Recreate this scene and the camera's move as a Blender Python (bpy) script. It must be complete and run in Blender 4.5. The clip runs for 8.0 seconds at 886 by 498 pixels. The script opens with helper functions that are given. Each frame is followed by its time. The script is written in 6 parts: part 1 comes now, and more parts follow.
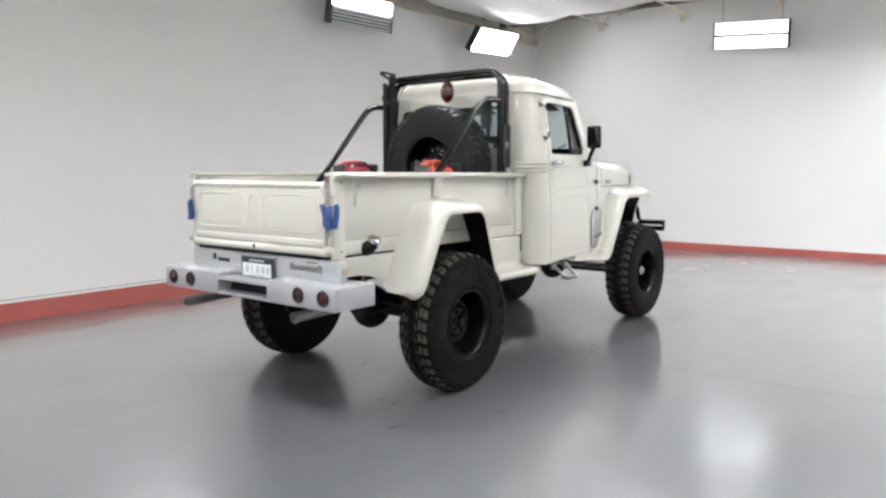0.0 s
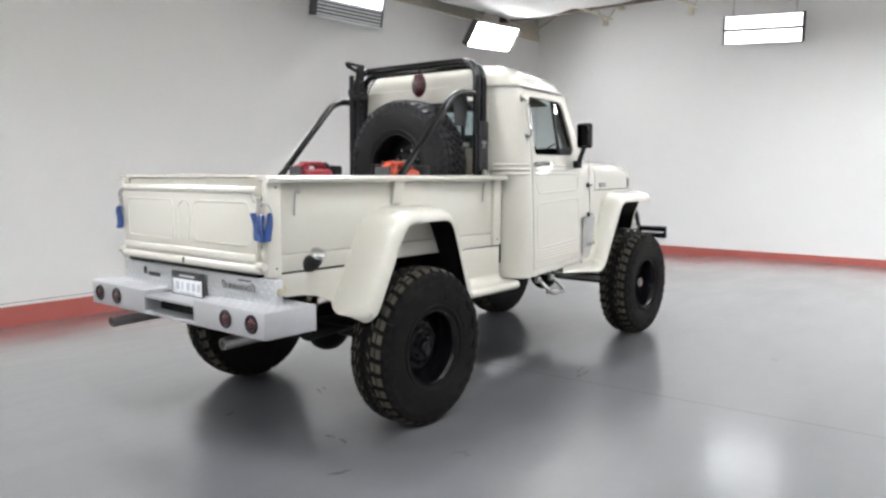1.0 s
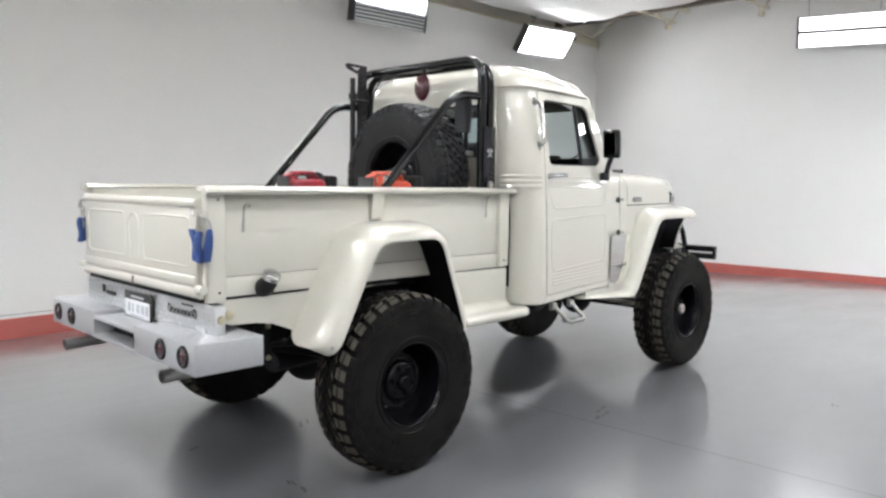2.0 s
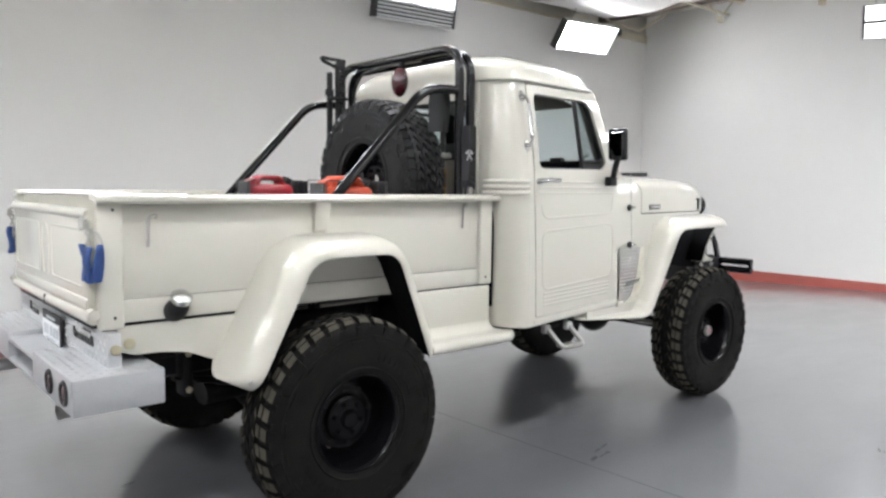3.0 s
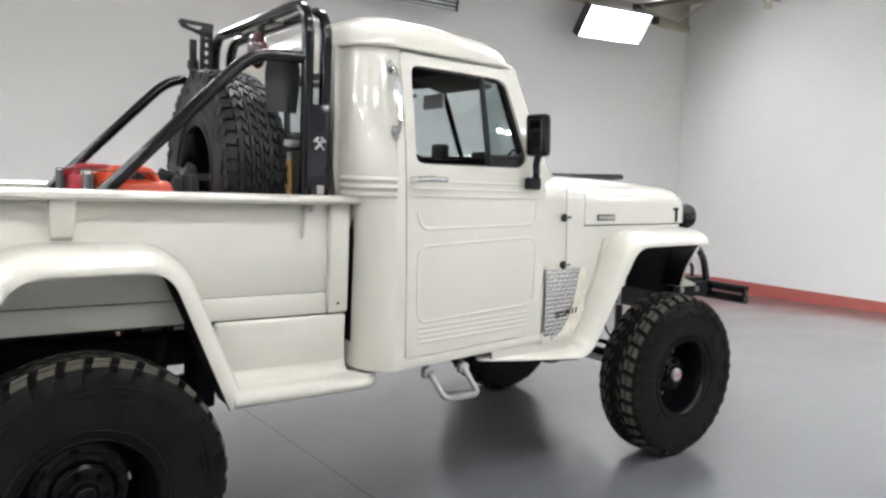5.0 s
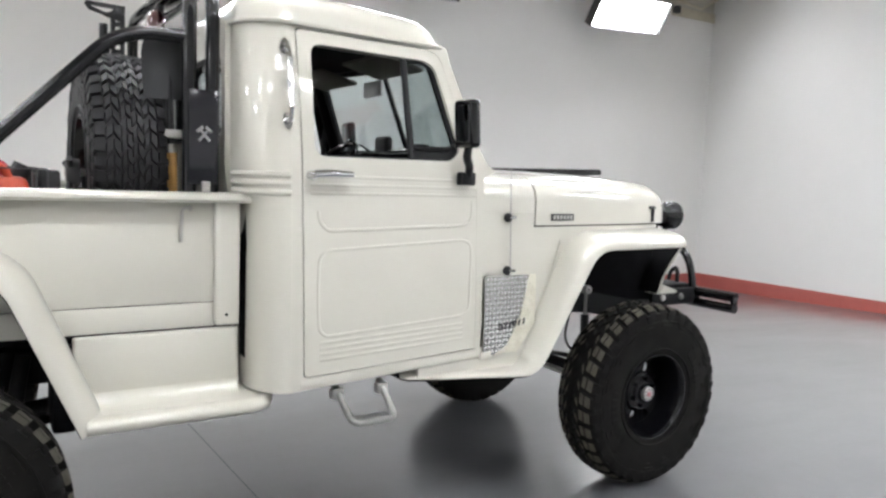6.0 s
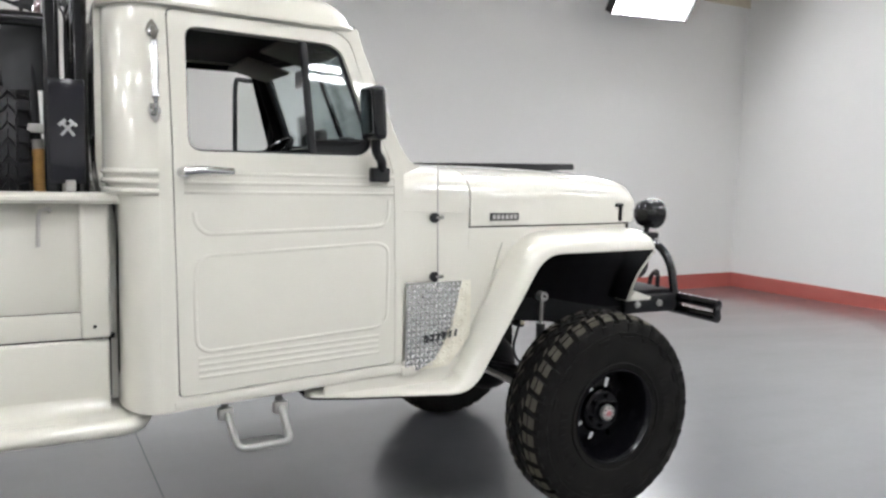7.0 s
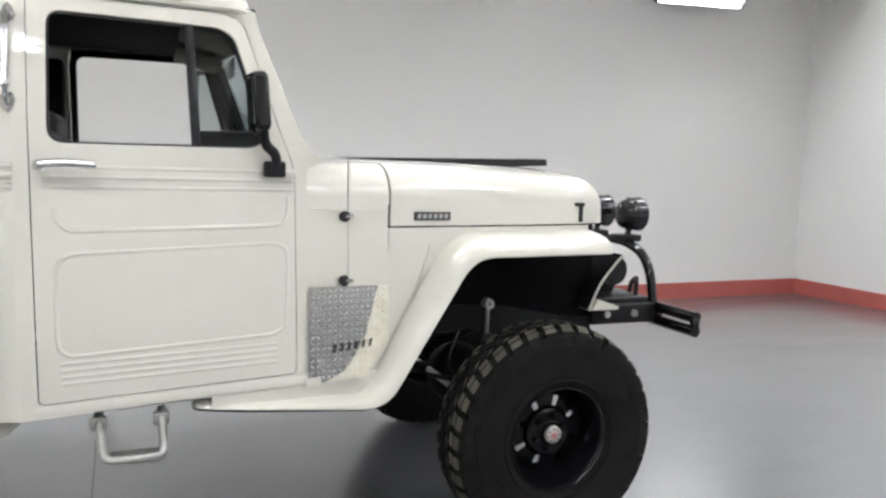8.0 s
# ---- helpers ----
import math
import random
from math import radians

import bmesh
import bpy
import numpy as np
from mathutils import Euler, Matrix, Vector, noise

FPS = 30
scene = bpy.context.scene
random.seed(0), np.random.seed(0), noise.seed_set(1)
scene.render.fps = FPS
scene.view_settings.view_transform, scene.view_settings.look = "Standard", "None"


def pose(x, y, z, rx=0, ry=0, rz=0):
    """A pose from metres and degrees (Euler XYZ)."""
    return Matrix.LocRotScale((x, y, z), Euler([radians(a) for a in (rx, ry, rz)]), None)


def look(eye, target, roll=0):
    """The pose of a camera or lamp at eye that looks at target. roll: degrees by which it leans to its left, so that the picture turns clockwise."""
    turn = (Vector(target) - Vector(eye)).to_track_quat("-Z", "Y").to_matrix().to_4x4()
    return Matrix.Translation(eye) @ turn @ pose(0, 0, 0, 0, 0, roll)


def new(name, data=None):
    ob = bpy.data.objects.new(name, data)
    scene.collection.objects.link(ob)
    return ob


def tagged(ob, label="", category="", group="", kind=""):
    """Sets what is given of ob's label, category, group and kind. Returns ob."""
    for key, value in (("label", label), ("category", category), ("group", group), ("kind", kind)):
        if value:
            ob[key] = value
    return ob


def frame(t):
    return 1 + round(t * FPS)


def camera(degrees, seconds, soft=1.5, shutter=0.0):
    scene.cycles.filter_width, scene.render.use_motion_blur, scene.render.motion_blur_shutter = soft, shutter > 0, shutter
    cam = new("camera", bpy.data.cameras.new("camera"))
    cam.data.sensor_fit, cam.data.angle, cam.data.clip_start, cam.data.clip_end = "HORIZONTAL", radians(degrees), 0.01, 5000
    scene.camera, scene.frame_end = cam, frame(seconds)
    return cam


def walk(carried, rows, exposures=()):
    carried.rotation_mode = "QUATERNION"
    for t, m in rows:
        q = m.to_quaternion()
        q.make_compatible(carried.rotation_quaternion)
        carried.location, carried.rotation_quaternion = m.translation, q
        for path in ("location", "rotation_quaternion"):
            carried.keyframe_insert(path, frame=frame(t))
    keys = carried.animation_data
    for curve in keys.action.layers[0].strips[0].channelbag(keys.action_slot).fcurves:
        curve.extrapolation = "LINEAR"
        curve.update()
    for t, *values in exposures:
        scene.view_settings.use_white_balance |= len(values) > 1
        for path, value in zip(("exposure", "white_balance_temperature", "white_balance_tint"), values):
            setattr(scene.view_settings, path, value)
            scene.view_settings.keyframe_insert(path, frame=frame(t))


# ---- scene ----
cam = camera(62.1, 8.0, soft=2.6)
PATH = [
    (0, (-3.741, -3.629, 1.425), (-2.174, -2.405, 1.21), -0.1),
    (0.5, (-3.424, -3.582, 1.431), (-1.864, -2.35, 1.213), 0.1),
    (1, (-3.092, -3.481, 1.439), (-1.544, -2.233, 1.224), 0.0),
    (1.5, (-2.746, -3.473, 1.437), (-1.257, -2.153, 1.238), 0.3),
    (3, (-1.683, -3.424, 1.467), (-0.385, -1.914, 1.284), 0.5),
    (3.5, (-1.361, -3.375, 1.472), (-0.11, -1.825, 1.282), 0.9),
    (4, (-1.05, -3.338, 1.489), (0.167, -1.764, 1.293), 1.6),
    (4.5, (-0.705, -3.371, 1.487), (0.464, -1.759, 1.301), 2.1),
    (5, (-0.376, -3.279, 1.487), (0.782, -1.659, 1.294), 2.1),
    (6.5, (0.557, -3.239, 1.487), (1.558, -1.52, 1.28), 1.7),
    (7, (0.87, -3.238, 1.497), (1.807, -1.484, 1.285), 1.4),
    (7.5, (1.221, -3.278, 1.477), (2.05, -1.468, 1.282), 1.2),
    (8, (1.544, -3.265, 1.496), (2.28, -1.418, 1.276), 1.5),
]
walk(cam, [(t, look(eye, target, roll)) for t, eye, target, roll in PATH])

# ---- light ----
world = bpy.data.worlds.new("world")
scene.world = world
world.use_nodes = True
world.node_tree.nodes["Background"].inputs[0].default_value = (0.8, 0.85, 0.9, 1)
world.node_tree.nodes["Background"].inputs[1].default_value = 0.05
LAMP_STRENGTH = 133.0
scene.view_settings.exposure = 0.0


# ---- materials ----
def mat(name, colour, rough=0.5, metal=0.0, coat=0.0, grain=0.0, grain_scale=40.0, bump=0.0, bump_scale=200.0,
        rough_var=0.0, blotch=0.0, blotch_scale=2.0, blotch_colour=None, spec=0.5, coat_rough=0.06):
    """A painted, metal or rubber surface with variation at two scales and a fine relief."""
    m = bpy.data.materials.new(name)
    m.use_nodes = True
    nt = m.node_tree
    b = nt.nodes["Principled BSDF"]
    b.inputs["Base Color"].default_value = (*colour, 1)
    b.inputs["Roughness"].default_value = rough
    b.inputs["Metallic"].default_value = metal
    b.inputs["Coat Weight"].default_value = coat
    b.inputs["Coat Roughness"].default_value = coat_rough
    b.inputs["Specular IOR Level"].default_value = spec
    tc = nt.nodes.new("ShaderNodeTexCoord")

    def noise_node(scale, detail=4.0):
        n = nt.nodes.new("ShaderNodeTexNoise")
        n.inputs["Scale"].default_value = scale
        n.inputs["Detail"].default_value = detail
        nt.links.new(tc.outputs["Object"], n.inputs["Vector"])
        return n

    colour_out = None
    if grain or blotch:
        n1 = noise_node(grain_scale)
        mix = nt.nodes.new("ShaderNodeMix")
        mix.data_type = "RGBA"
        mix.inputs[6].default_value = (*[c * (1 - grain) for c in colour], 1)
        mix.inputs[7].default_value = (*[min(1, c * (1 + grain)) for c in colour], 1)
        nt.links.new(n1.outputs["Fac"], mix.inputs[0])
        colour_out = mix.outputs[2]
        if blotch:
            n2 = noise_node(blotch_scale, 6.0)
            ramp = nt.nodes.new("ShaderNodeValToRGB")
            ramp.color_ramp.elements[0].position = 0.45
            ramp.color_ramp.elements[1].position = 0.72
            nt.links.new(n2.outputs["Fac"], ramp.inputs[0])
            mul = nt.nodes.new("ShaderNodeMath")
            mul.operation = "MULTIPLY"
            mul.inputs[1].default_value = blotch
            nt.links.new(ramp.outputs[0], mul.inputs[0])
            mix2 = nt.nodes.new("ShaderNodeMix")
            mix2.data_type = "RGBA"
            nt.links.new(mul.outputs[0], mix2.inputs[0])
            nt.links.new(colour_out, mix2.inputs[6])
            mix2.inputs[7].default_value = (*(blotch_colour or [c * 0.5 for c in colour]), 1)
            colour_out = mix2.outputs[2]
        nt.links.new(colour_out, b.inputs["Base Color"])
    if rough_var:
        n3 = noise_node(grain_scale * 0.3, 5.0)
        mr = nt.nodes.new("ShaderNodeMapRange")
        mr.inputs[3].default_value = max(0.02, rough - rough_var)
        mr.inputs[4].default_value = min(1.0, rough + rough_var)
        nt.links.new(n3.outputs["Fac"], mr.inputs[0])
        nt.links.new(mr.outputs[0], b.inputs["Roughness"])
    if bump:
        n4 = noise_node(bump_scale, 3.0)
        bp = nt.nodes.new("ShaderNodeBump")
        bp.inputs["Strength"].default_value = bump
        bp.inputs["Distance"].default_value = 0.002
        nt.links.new(n4.outputs["Fac"], bp.inputs["Height"])
        nt.links.new(bp.outputs[0], b.inputs["Normal"])
    return m


def glass(name, tint):
    m = bpy.data.materials.new(name)
    m.use_nodes = True
    nt = m.node_tree
    nt.nodes.remove(nt.nodes["Principled BSDF"])
    out = nt.nodes["Material Output"]
    tr = nt.nodes.new("ShaderNodeBsdfTransparent")
    tr.inputs[0].default_value = (*tint, 1)
    gl = nt.nodes.new("ShaderNodeBsdfGlossy")
    gl.inputs["Roughness"].default_value = 0.02
    lw = nt.nodes.new("ShaderNodeLayerWeight")
    lw.inputs[0].default_value = 0.5
    pw = nt.nodes.new("ShaderNodeMath")
    pw.operation = "POWER"
    pw.inputs[1].default_value = 5.0
    nt.links.new(lw.outputs["Facing"], pw.inputs[0])
    fr = nt.nodes.new("ShaderNodeMapRange")
    fr.inputs[3].default_value = 0.05
    fr.inputs[4].default_value = 1.0
    nt.links.new(pw.outputs[0], fr.inputs[0])
    mx = nt.nodes.new("ShaderNodeMixShader")
    nt.links.new(fr.outputs[0], mx.inputs[0])
    nt.links.new(tr.outputs[0], mx.inputs[1])
    nt.links.new(gl.outputs[0], mx.inputs[2])
    nt.links.new(mx.outputs[0], out.inputs[0])
    return m


def glow(name, colour, strength):
    m = bpy.data.materials.new(name)
    m.use_nodes = True
    b = m.node_tree.nodes["Principled BSDF"]
    b.inputs["Base Color"].default_value = (0.8, 0.8, 0.8, 1)
    b.inputs["Emission Color"].default_value = (*colour, 1)
    b.inputs["Emission Strength"].default_value = strength
    return m


CREAM = mat("cream_paint", (0.577, 0.562, 0.497), 0.30, coat=1.0, spec=0.2, coat_rough=0.035, grain=0.015, grain_scale=6,
            blotch=0.0)
# Blotchy cream that paints the fender's reflection onto the tread plate.
CREAM_REFLECTION = mat("cream_reflection", (0.66, 0.635, 0.53), 0.3, coat=0.5, grain=0.03, grain_scale=30, blotch=0.45, blotch_scale=22, blotch_colour=(0.45, 0.41, 0.31), bump=0.5, bump_scale=30)
BLACK_PAINT = mat("black_gloss_paint", (0.004, 0.004, 0.005), 0.13, spec=0.42, grain=0.2, grain_scale=30, rough_var=0.05)
BLACK_SATIN = mat("black_satin", (0.008, 0.008, 0.009), 0.5, spec=0.3, grain=0.25, grain_scale=25, rough_var=0.12, bump=0.1, bump_scale=150)
NAVY = mat("navy_gloss", (0.009, 0.009, 0.013), 0.14, metal=0.2, coat=0.2, grain=0.1, rough_var=0.04)
UNDER = mat("chassis_black", (0.006, 0.006, 0.007), 0.65, spec=0.25, grain=0.4, grain_scale=14, rough_var=0.15, bump=0.3, bump_scale=60)
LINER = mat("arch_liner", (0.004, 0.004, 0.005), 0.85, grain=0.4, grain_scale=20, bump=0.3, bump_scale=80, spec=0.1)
RUBBER = mat("tyre_rubber", (0.0060, 0.0057, 0.0053), 0.72, grain=0.35, grain_scale=18, blotch=0.55, blotch_scale=7, blotch_colour=(0.0105, 0.0095, 0.0078), rough_var=0.12, bump=0.25, bump_scale=220, spec=0.14)
TREAD = mat("tread_rubber", (0.062, 0.059, 0.048), 0.85, grain=0.4, grain_scale=22, blotch=0.5, blotch_scale=9, blotch_colour=(0.095, 0.086, 0.062), bump=0.3, bump_scale=180, spec=0.12)
SPARE_RUBBER = mat("spare_rubber", (0.0065, 0.0065, 0.0075), 0.48, spec=0.28, grain=0.35, grain_scale=18, rough_var=0.12, bump=0.2, bump_scale=220)
ALU = mat("brushed_aluminium", (0.62, 0.63, 0.64), 0.38, metal=0.85, grain=0.05, grain_scale=60, rough_var=0.08, bump=0.08, bump_scale=300)
ALU_PAINT = mat("silver_bumper", (0.47, 0.48, 0.495), 0.42, metal=0.55, grain=0.06, grain_scale=90, rough_var=0.1, bump=0.15, bump_scale=400)
STEP_ALU = mat("worn_aluminium", (0.33, 0.33, 0.315), 0.45, metal=0.7, grain=0.15, grain_scale=60, rough_var=0.1, blotch=0.4, blotch_scale=14, blotch_colour=(0.24, 0.235, 0.22), bump=0.2, bump_scale=120)
CHROME = mat("chrome", (0.62, 0.62, 0.62), 0.10, metal=1.0, rough_var=0.04)
STEEL = mat("pitted_steel", (0.45, 0.44, 0.42), 0.35, metal=0.9, grain=0.15, grain_scale=80, rough_var=0.1)
PIPE = mat("exhaust_steel", (0.32, 0.31, 0.30), 0.35, metal=0.9, grain=0.2, grain_scale=20, rough_var=0.12)
BRONZE = mat("plated_bolt", (0.50, 0.46, 0.33), 0.4, metal=0.7, grain=0.1)
RED_LENS = mat("red_lens", (0.048, 0.003, 0.008), 0.10, coat=0.6, grain=0.1, grain_scale=60)
RED_CAN = mat("red_plastic", (0.27, 0.012, 0.022), 0.42, grain=0.08, grain_scale=25, bump=0.1)
ORANGE_CAN = mat("orange_plastic", (0.47, 0.050, 0.013), 0.42, grain=0.08, grain_scale=25, bump=0.1)
BLUE = mat("blue_vinyl", (0.020, 0.055, 0.19), 0.45, grain=0.25, grain_scale=30, bump=0.4, bump_scale=45)
GREY_PLASTIC = mat("grey_plastic", (0.30, 0.30, 0.30), 0.5, grain=0.1, grain_scale=40)
SHOVEL = mat("spade_grey", (0.035, 0.036, 0.038), 0.5, metal=0.2, grain=0.2, grain_scale=20, rough_var=0.1)
WOOD = mat("handle_wood", (0.50, 0.28, 0.09), 0.45, grain=0.2, grain_scale=45, coat=0.3)
PLATE_WHITE = mat("plate_white", (0.75, 0.76, 0.78), 0.35, grain=0.04)
INK = mat("black_ink", (0.02, 0.02, 0.022), 0.5, grain=0.1)
INK_SOFT = mat("grey_ink", (0.46, 0.48, 0.51), 0.5, grain=0.1)
HUB_MARK = mat("faded_red_print", (0.42, 0.17, 0.18), 0.4, grain=0.3, grain_scale=160)
VINYL = mat("black_vinyl", (0.004, 0.004, 0.005), 0.85, spec=0.08, grain=0.2, grain_scale=40, bump=0.2, bump_scale=150)
SEAT = mat("grey_seat_cloth", (0.10, 0.10, 0.095), 0.8, grain=0.2, grain_scale=90, bump=0.3, bump_scale=250)
VISOR = mat("olive_visor", (0.075, 0.07, 0.055), 0.7, grain=0.1, grain_scale=50, bump=0.2)
WALL = mat("wall_paint", (0.880, 0.873, 0.857), 0.55, grain=0.012, grain_scale=3, bump=0.12, bump_scale=35, rough_var=0.05)
BASE_RED = mat("red_base_paint", (0.47, 0.125, 0.105), 0.45, grain=0.08, grain_scale=12, rough_var=0.1, blotch=0.25, blotch_scale=3, blotch_colour=(0.44, 0.09, 0.07))
DECK = mat("ceiling_deck_paint", (0.60, 0.57, 0.50), 0.7, grain=0.06, grain_scale=5, blotch=0.3, blotch_scale=1.2, blotch_colour=(0.38, 0.35, 0.29))
JOIST = mat("joist_paint", (0.62, 0.57, 0.45), 0.6, grain=0.08, grain_scale=12, blotch=0.3, blotch_scale=5, blotch_colour=(0.35, 0.29, 0.2))
BEAM_DARK = mat("dark_timber", (0.10, 0.075, 0.055), 0.7, grain=0.3, grain_scale=20)
SHEET = mat("white_sheeting", (0.84, 0.83, 0.80), 0.75, spec=0.2, grain=0.03, grain_scale=8, bump=0.4, bump_scale=12)
HOUSING = mat("lamp_housing", (0.62, 0.63, 0.64), 0.4, metal=0.3, grain=0.05)
HOUSING_DARK = mat("lamp_slot", (0.05, 0.05, 0.05), 0.6, grain=0.1)
TUBE_SOFT = glow("lamp_tube_soft", (0.97, 0.985, 1.02), 35.0)
# Emission for unseen side lights added as fill.
TUBE_SIDE_FILL = glow("fill_tube_side", (0.97, 0.985, 1.02), 54.0)
TUBE_DIM = glow("lamp_tube_dim", (0.97, 0.985, 1.02), 5.2)
# Emission for the unseen overhead lights added as fill.
TUBE_FILL = glow("fill_tube", (0.97, 0.985, 1.02), LAMP_STRENGTH)
GLASS_CLEAR = glass("clear_glass", (0.93, 0.95, 0.94))
GLASS_TINT = glass("tinted_glass", (0.86, 0.91, 0.915))
RIM_BLACK = mat("rim_black", (0.003, 0.003, 0.004), 0.22, spec=0.18, grain=0.2, grain_scale=25, rough_var=0.08)
MIRROR_GLASS = mat("mirror_glass", (0.22, 0.23, 0.24), 0.05, metal=1.0)
GLASS_DARK = glass("vent_glass", (0.80, 0.83, 0.83))


def floor_material():
    """Grey epoxy under a thick clear coat: cloudy sheen, roller streaks, small dark scuffs."""
    m = mat("grey_epoxy", (0.131, 0.134, 0.143), 0.34, grain=0.06, grain_scale=3, spec=0.5)
    nt = m.node_tree
    b = nt.nodes["Principled BSDF"]
    src = b.inputs["Base Color"].links[0].from_socket
    tc = nt.nodes["Texture Coordinate"]

    def field(scale, low, high, stretch, out_low=0.0, out_high=1.0, turn=0.0):
        mp = nt.nodes.new("ShaderNodeMapping")
        mp.inputs["Scale"].default_value = stretch
        mp.inputs["Rotation"].default_value = (0, 0, turn)
        nt.links.new(tc.outputs["Object"], mp.inputs["Vector"])
        n = nt.nodes.new("ShaderNodeTexNoise")
        n.inputs["Scale"].default_value = scale
        n.inputs["Detail"].default_value = 5
        nt.links.new(mp.outputs[0], n.inputs["Vector"])
        r = nt.nodes.new("ShaderNodeMapRange")
        r.inputs[1].default_value = low
        r.inputs[2].default_value = high
        r.inputs[3].default_value = out_low
        r.inputs[4].default_value = out_high
        nt.links.new(n.outputs["Fac"], r.inputs[0])
        return r.outputs[0]

    def tint(fac, under, colour):
        mx = nt.nodes.new("ShaderNodeMix")
        mx.data_type = "RGBA"
        nt.links.new(fac, mx.inputs[0])
        nt.links.new(under, mx.inputs[6])
        mx.inputs[7].default_value = (*colour, 1)
        return mx.outputs[2]

    c1 = tint(field(0.6, 0.40, 0.72, (1, 1.3, 1)), src, (0.149, 0.153, 0.161))
    c1 = tint(field(1.7, 0.46, 0.80, (0.8, 2.6, 1), 0.0, 0.6, 0.25), c1, (0.114, 0.119, 0.124))
    c2 = tint(field(9.0, 0.50, 0.80, (1.6, 0.7, 1), 0.0, 0.25, 0.6), c1, (0.109, 0.113, 0.118))
    nt.links.new(c2, b.inputs["Base Color"])
    b.inputs["Coat Weight"].default_value = 1.0
    b.inputs["Coat IOR"].default_value = 1.6
    nt.links.new(field(1.3, 0.35, 0.70, (0.7, 1.8, 1), 0.14, 0.21, 0.5), b.inputs["Coat Roughness"])
    mp = nt.nodes.new("ShaderNodeMapping")
    mp.inputs["Scale"].default_value = (0.8, 2.6, 1)
    mp.inputs["Rotation"].default_value = (0, 0, 0.12)
    nt.links.new(tc.outputs["Object"], mp.inputs["Vector"])
    n = nt.nodes.new("ShaderNodeTexNoise")
    n.inputs["Scale"].default_value = 2.6
    n.inputs["Detail"].default_value = 4
    nt.links.new(mp.outputs[0], n.inputs["Vector"])
    bp = nt.nodes.new("ShaderNodeBump")
    bp.inputs["Strength"].default_value = 0.22
    bp.inputs["Distance"].default_value = 0.01
    nt.links.new(n.outputs["Fac"], bp.inputs["Height"])
    nt.links.new(bp.outputs[0], b.inputs["Coat Normal"])
    return m


FLOOR = floor_material()
JOINT = mat("joint_filler", (0.07, 0.075, 0.08), 0.7, grain=0.2, grain_scale=10)
SCUFF = mat("tyre_scuff", (0.075, 0.077, 0.082), 0.5, grain=0.2, grain_scale=30, spec=0.2)

TREADPLATE = mat("tread_plate", (0.42, 0.42, 0.41), 0.24, metal=1.0, grain=0.06, grain_scale=30, rough_var=0.08)
LOZENGE = mat("tread_lozenge", (0.56, 0.56, 0.545), 0.36, metal=0.9, grain=0.05, grain_scale=60)


# ---- mesh helpers ----
def finish(name, bm, material, parent=None, label="", angle=35.0, recalc=True):
    if recalc:
        bmesh.ops.recalc_face_normals(bm, faces=bm.faces)
    me = bpy.data.meshes.new(name)
    bm.to_mesh(me)
    bm.free()
    me.materials.append(material)
    me.shade_smooth()
    me.set_sharp_from_angle(angle=radians(angle))
    ob = new(name, me)
    if parent:
        ob.parent = parent
    if label:
        ob["label"] = label
    return ob


def part(name, bm, material, parent, label="", angle=35.0):
    return finish(name, bm, material, parent, label, angle)


def thing(name, label, category, group="", at=(0, 0, 0)):
    ob = new(name)
    ob.empty_display_size = 0.1
    ob.location = at
    return tagged(ob, label, category, group)


def box(bm, x0, x1, y0, y1, z0, z1, bev=0.0, seg=2, m=None):
    vs = [bm.verts.new((x, y, z)) for x in (x0, x1) for y in (y0, y1) for z in (z0, z1)]
    fs = [bm.faces.new([vs[i] for i in q]) for q in ((0, 1, 3, 2), (4, 6, 7, 5), (0, 4, 5, 1), (2, 3, 7, 6), (0, 2, 6, 4), (1, 5, 7, 3))]
    if bev:
        es = list({e for f in fs for e in f.edges})
        r = bmesh.ops.bevel(bm, geom=es, offset=bev, segments=seg, affect="EDGES", profile=0.5, clamp_overlap=True)
        vs = list({v for v in bm.verts if v.is_valid and v in set(r["verts"])} | {v for v in vs if v.is_valid})
    if m is not None:
        bmesh.ops.transform(bm, matrix=m, verts=[v for v in vs if v.is_valid])
    return bm


def B(*a, **k):
    return box(bmesh.new(), *a, **k)


def rounded(pts, bend, n=6, closed=False):
    """Replaces the corners of a polyline by arcs."""
    P = [Vector(p) for p in pts]
    out = []
    N = len(P)
    for i, p in enumerate(P):
        if not closed and i in (0, N - 1):
            out.append(p)
            continue
        a, c = P[i - 1], P[(i + 1) % N]
        u, v = (a - p), (c - p)
        d = min(bend, u.length * 0.48, v.length * 0.48)
        s, e = p + u.normalized() * d, p + v.normalized() * d
        for k in range(n + 1):
            t = k / n
            out.append(s * (1 - t) ** 2 + p * 2 * t * (1 - t) + e * t * t)
    return out


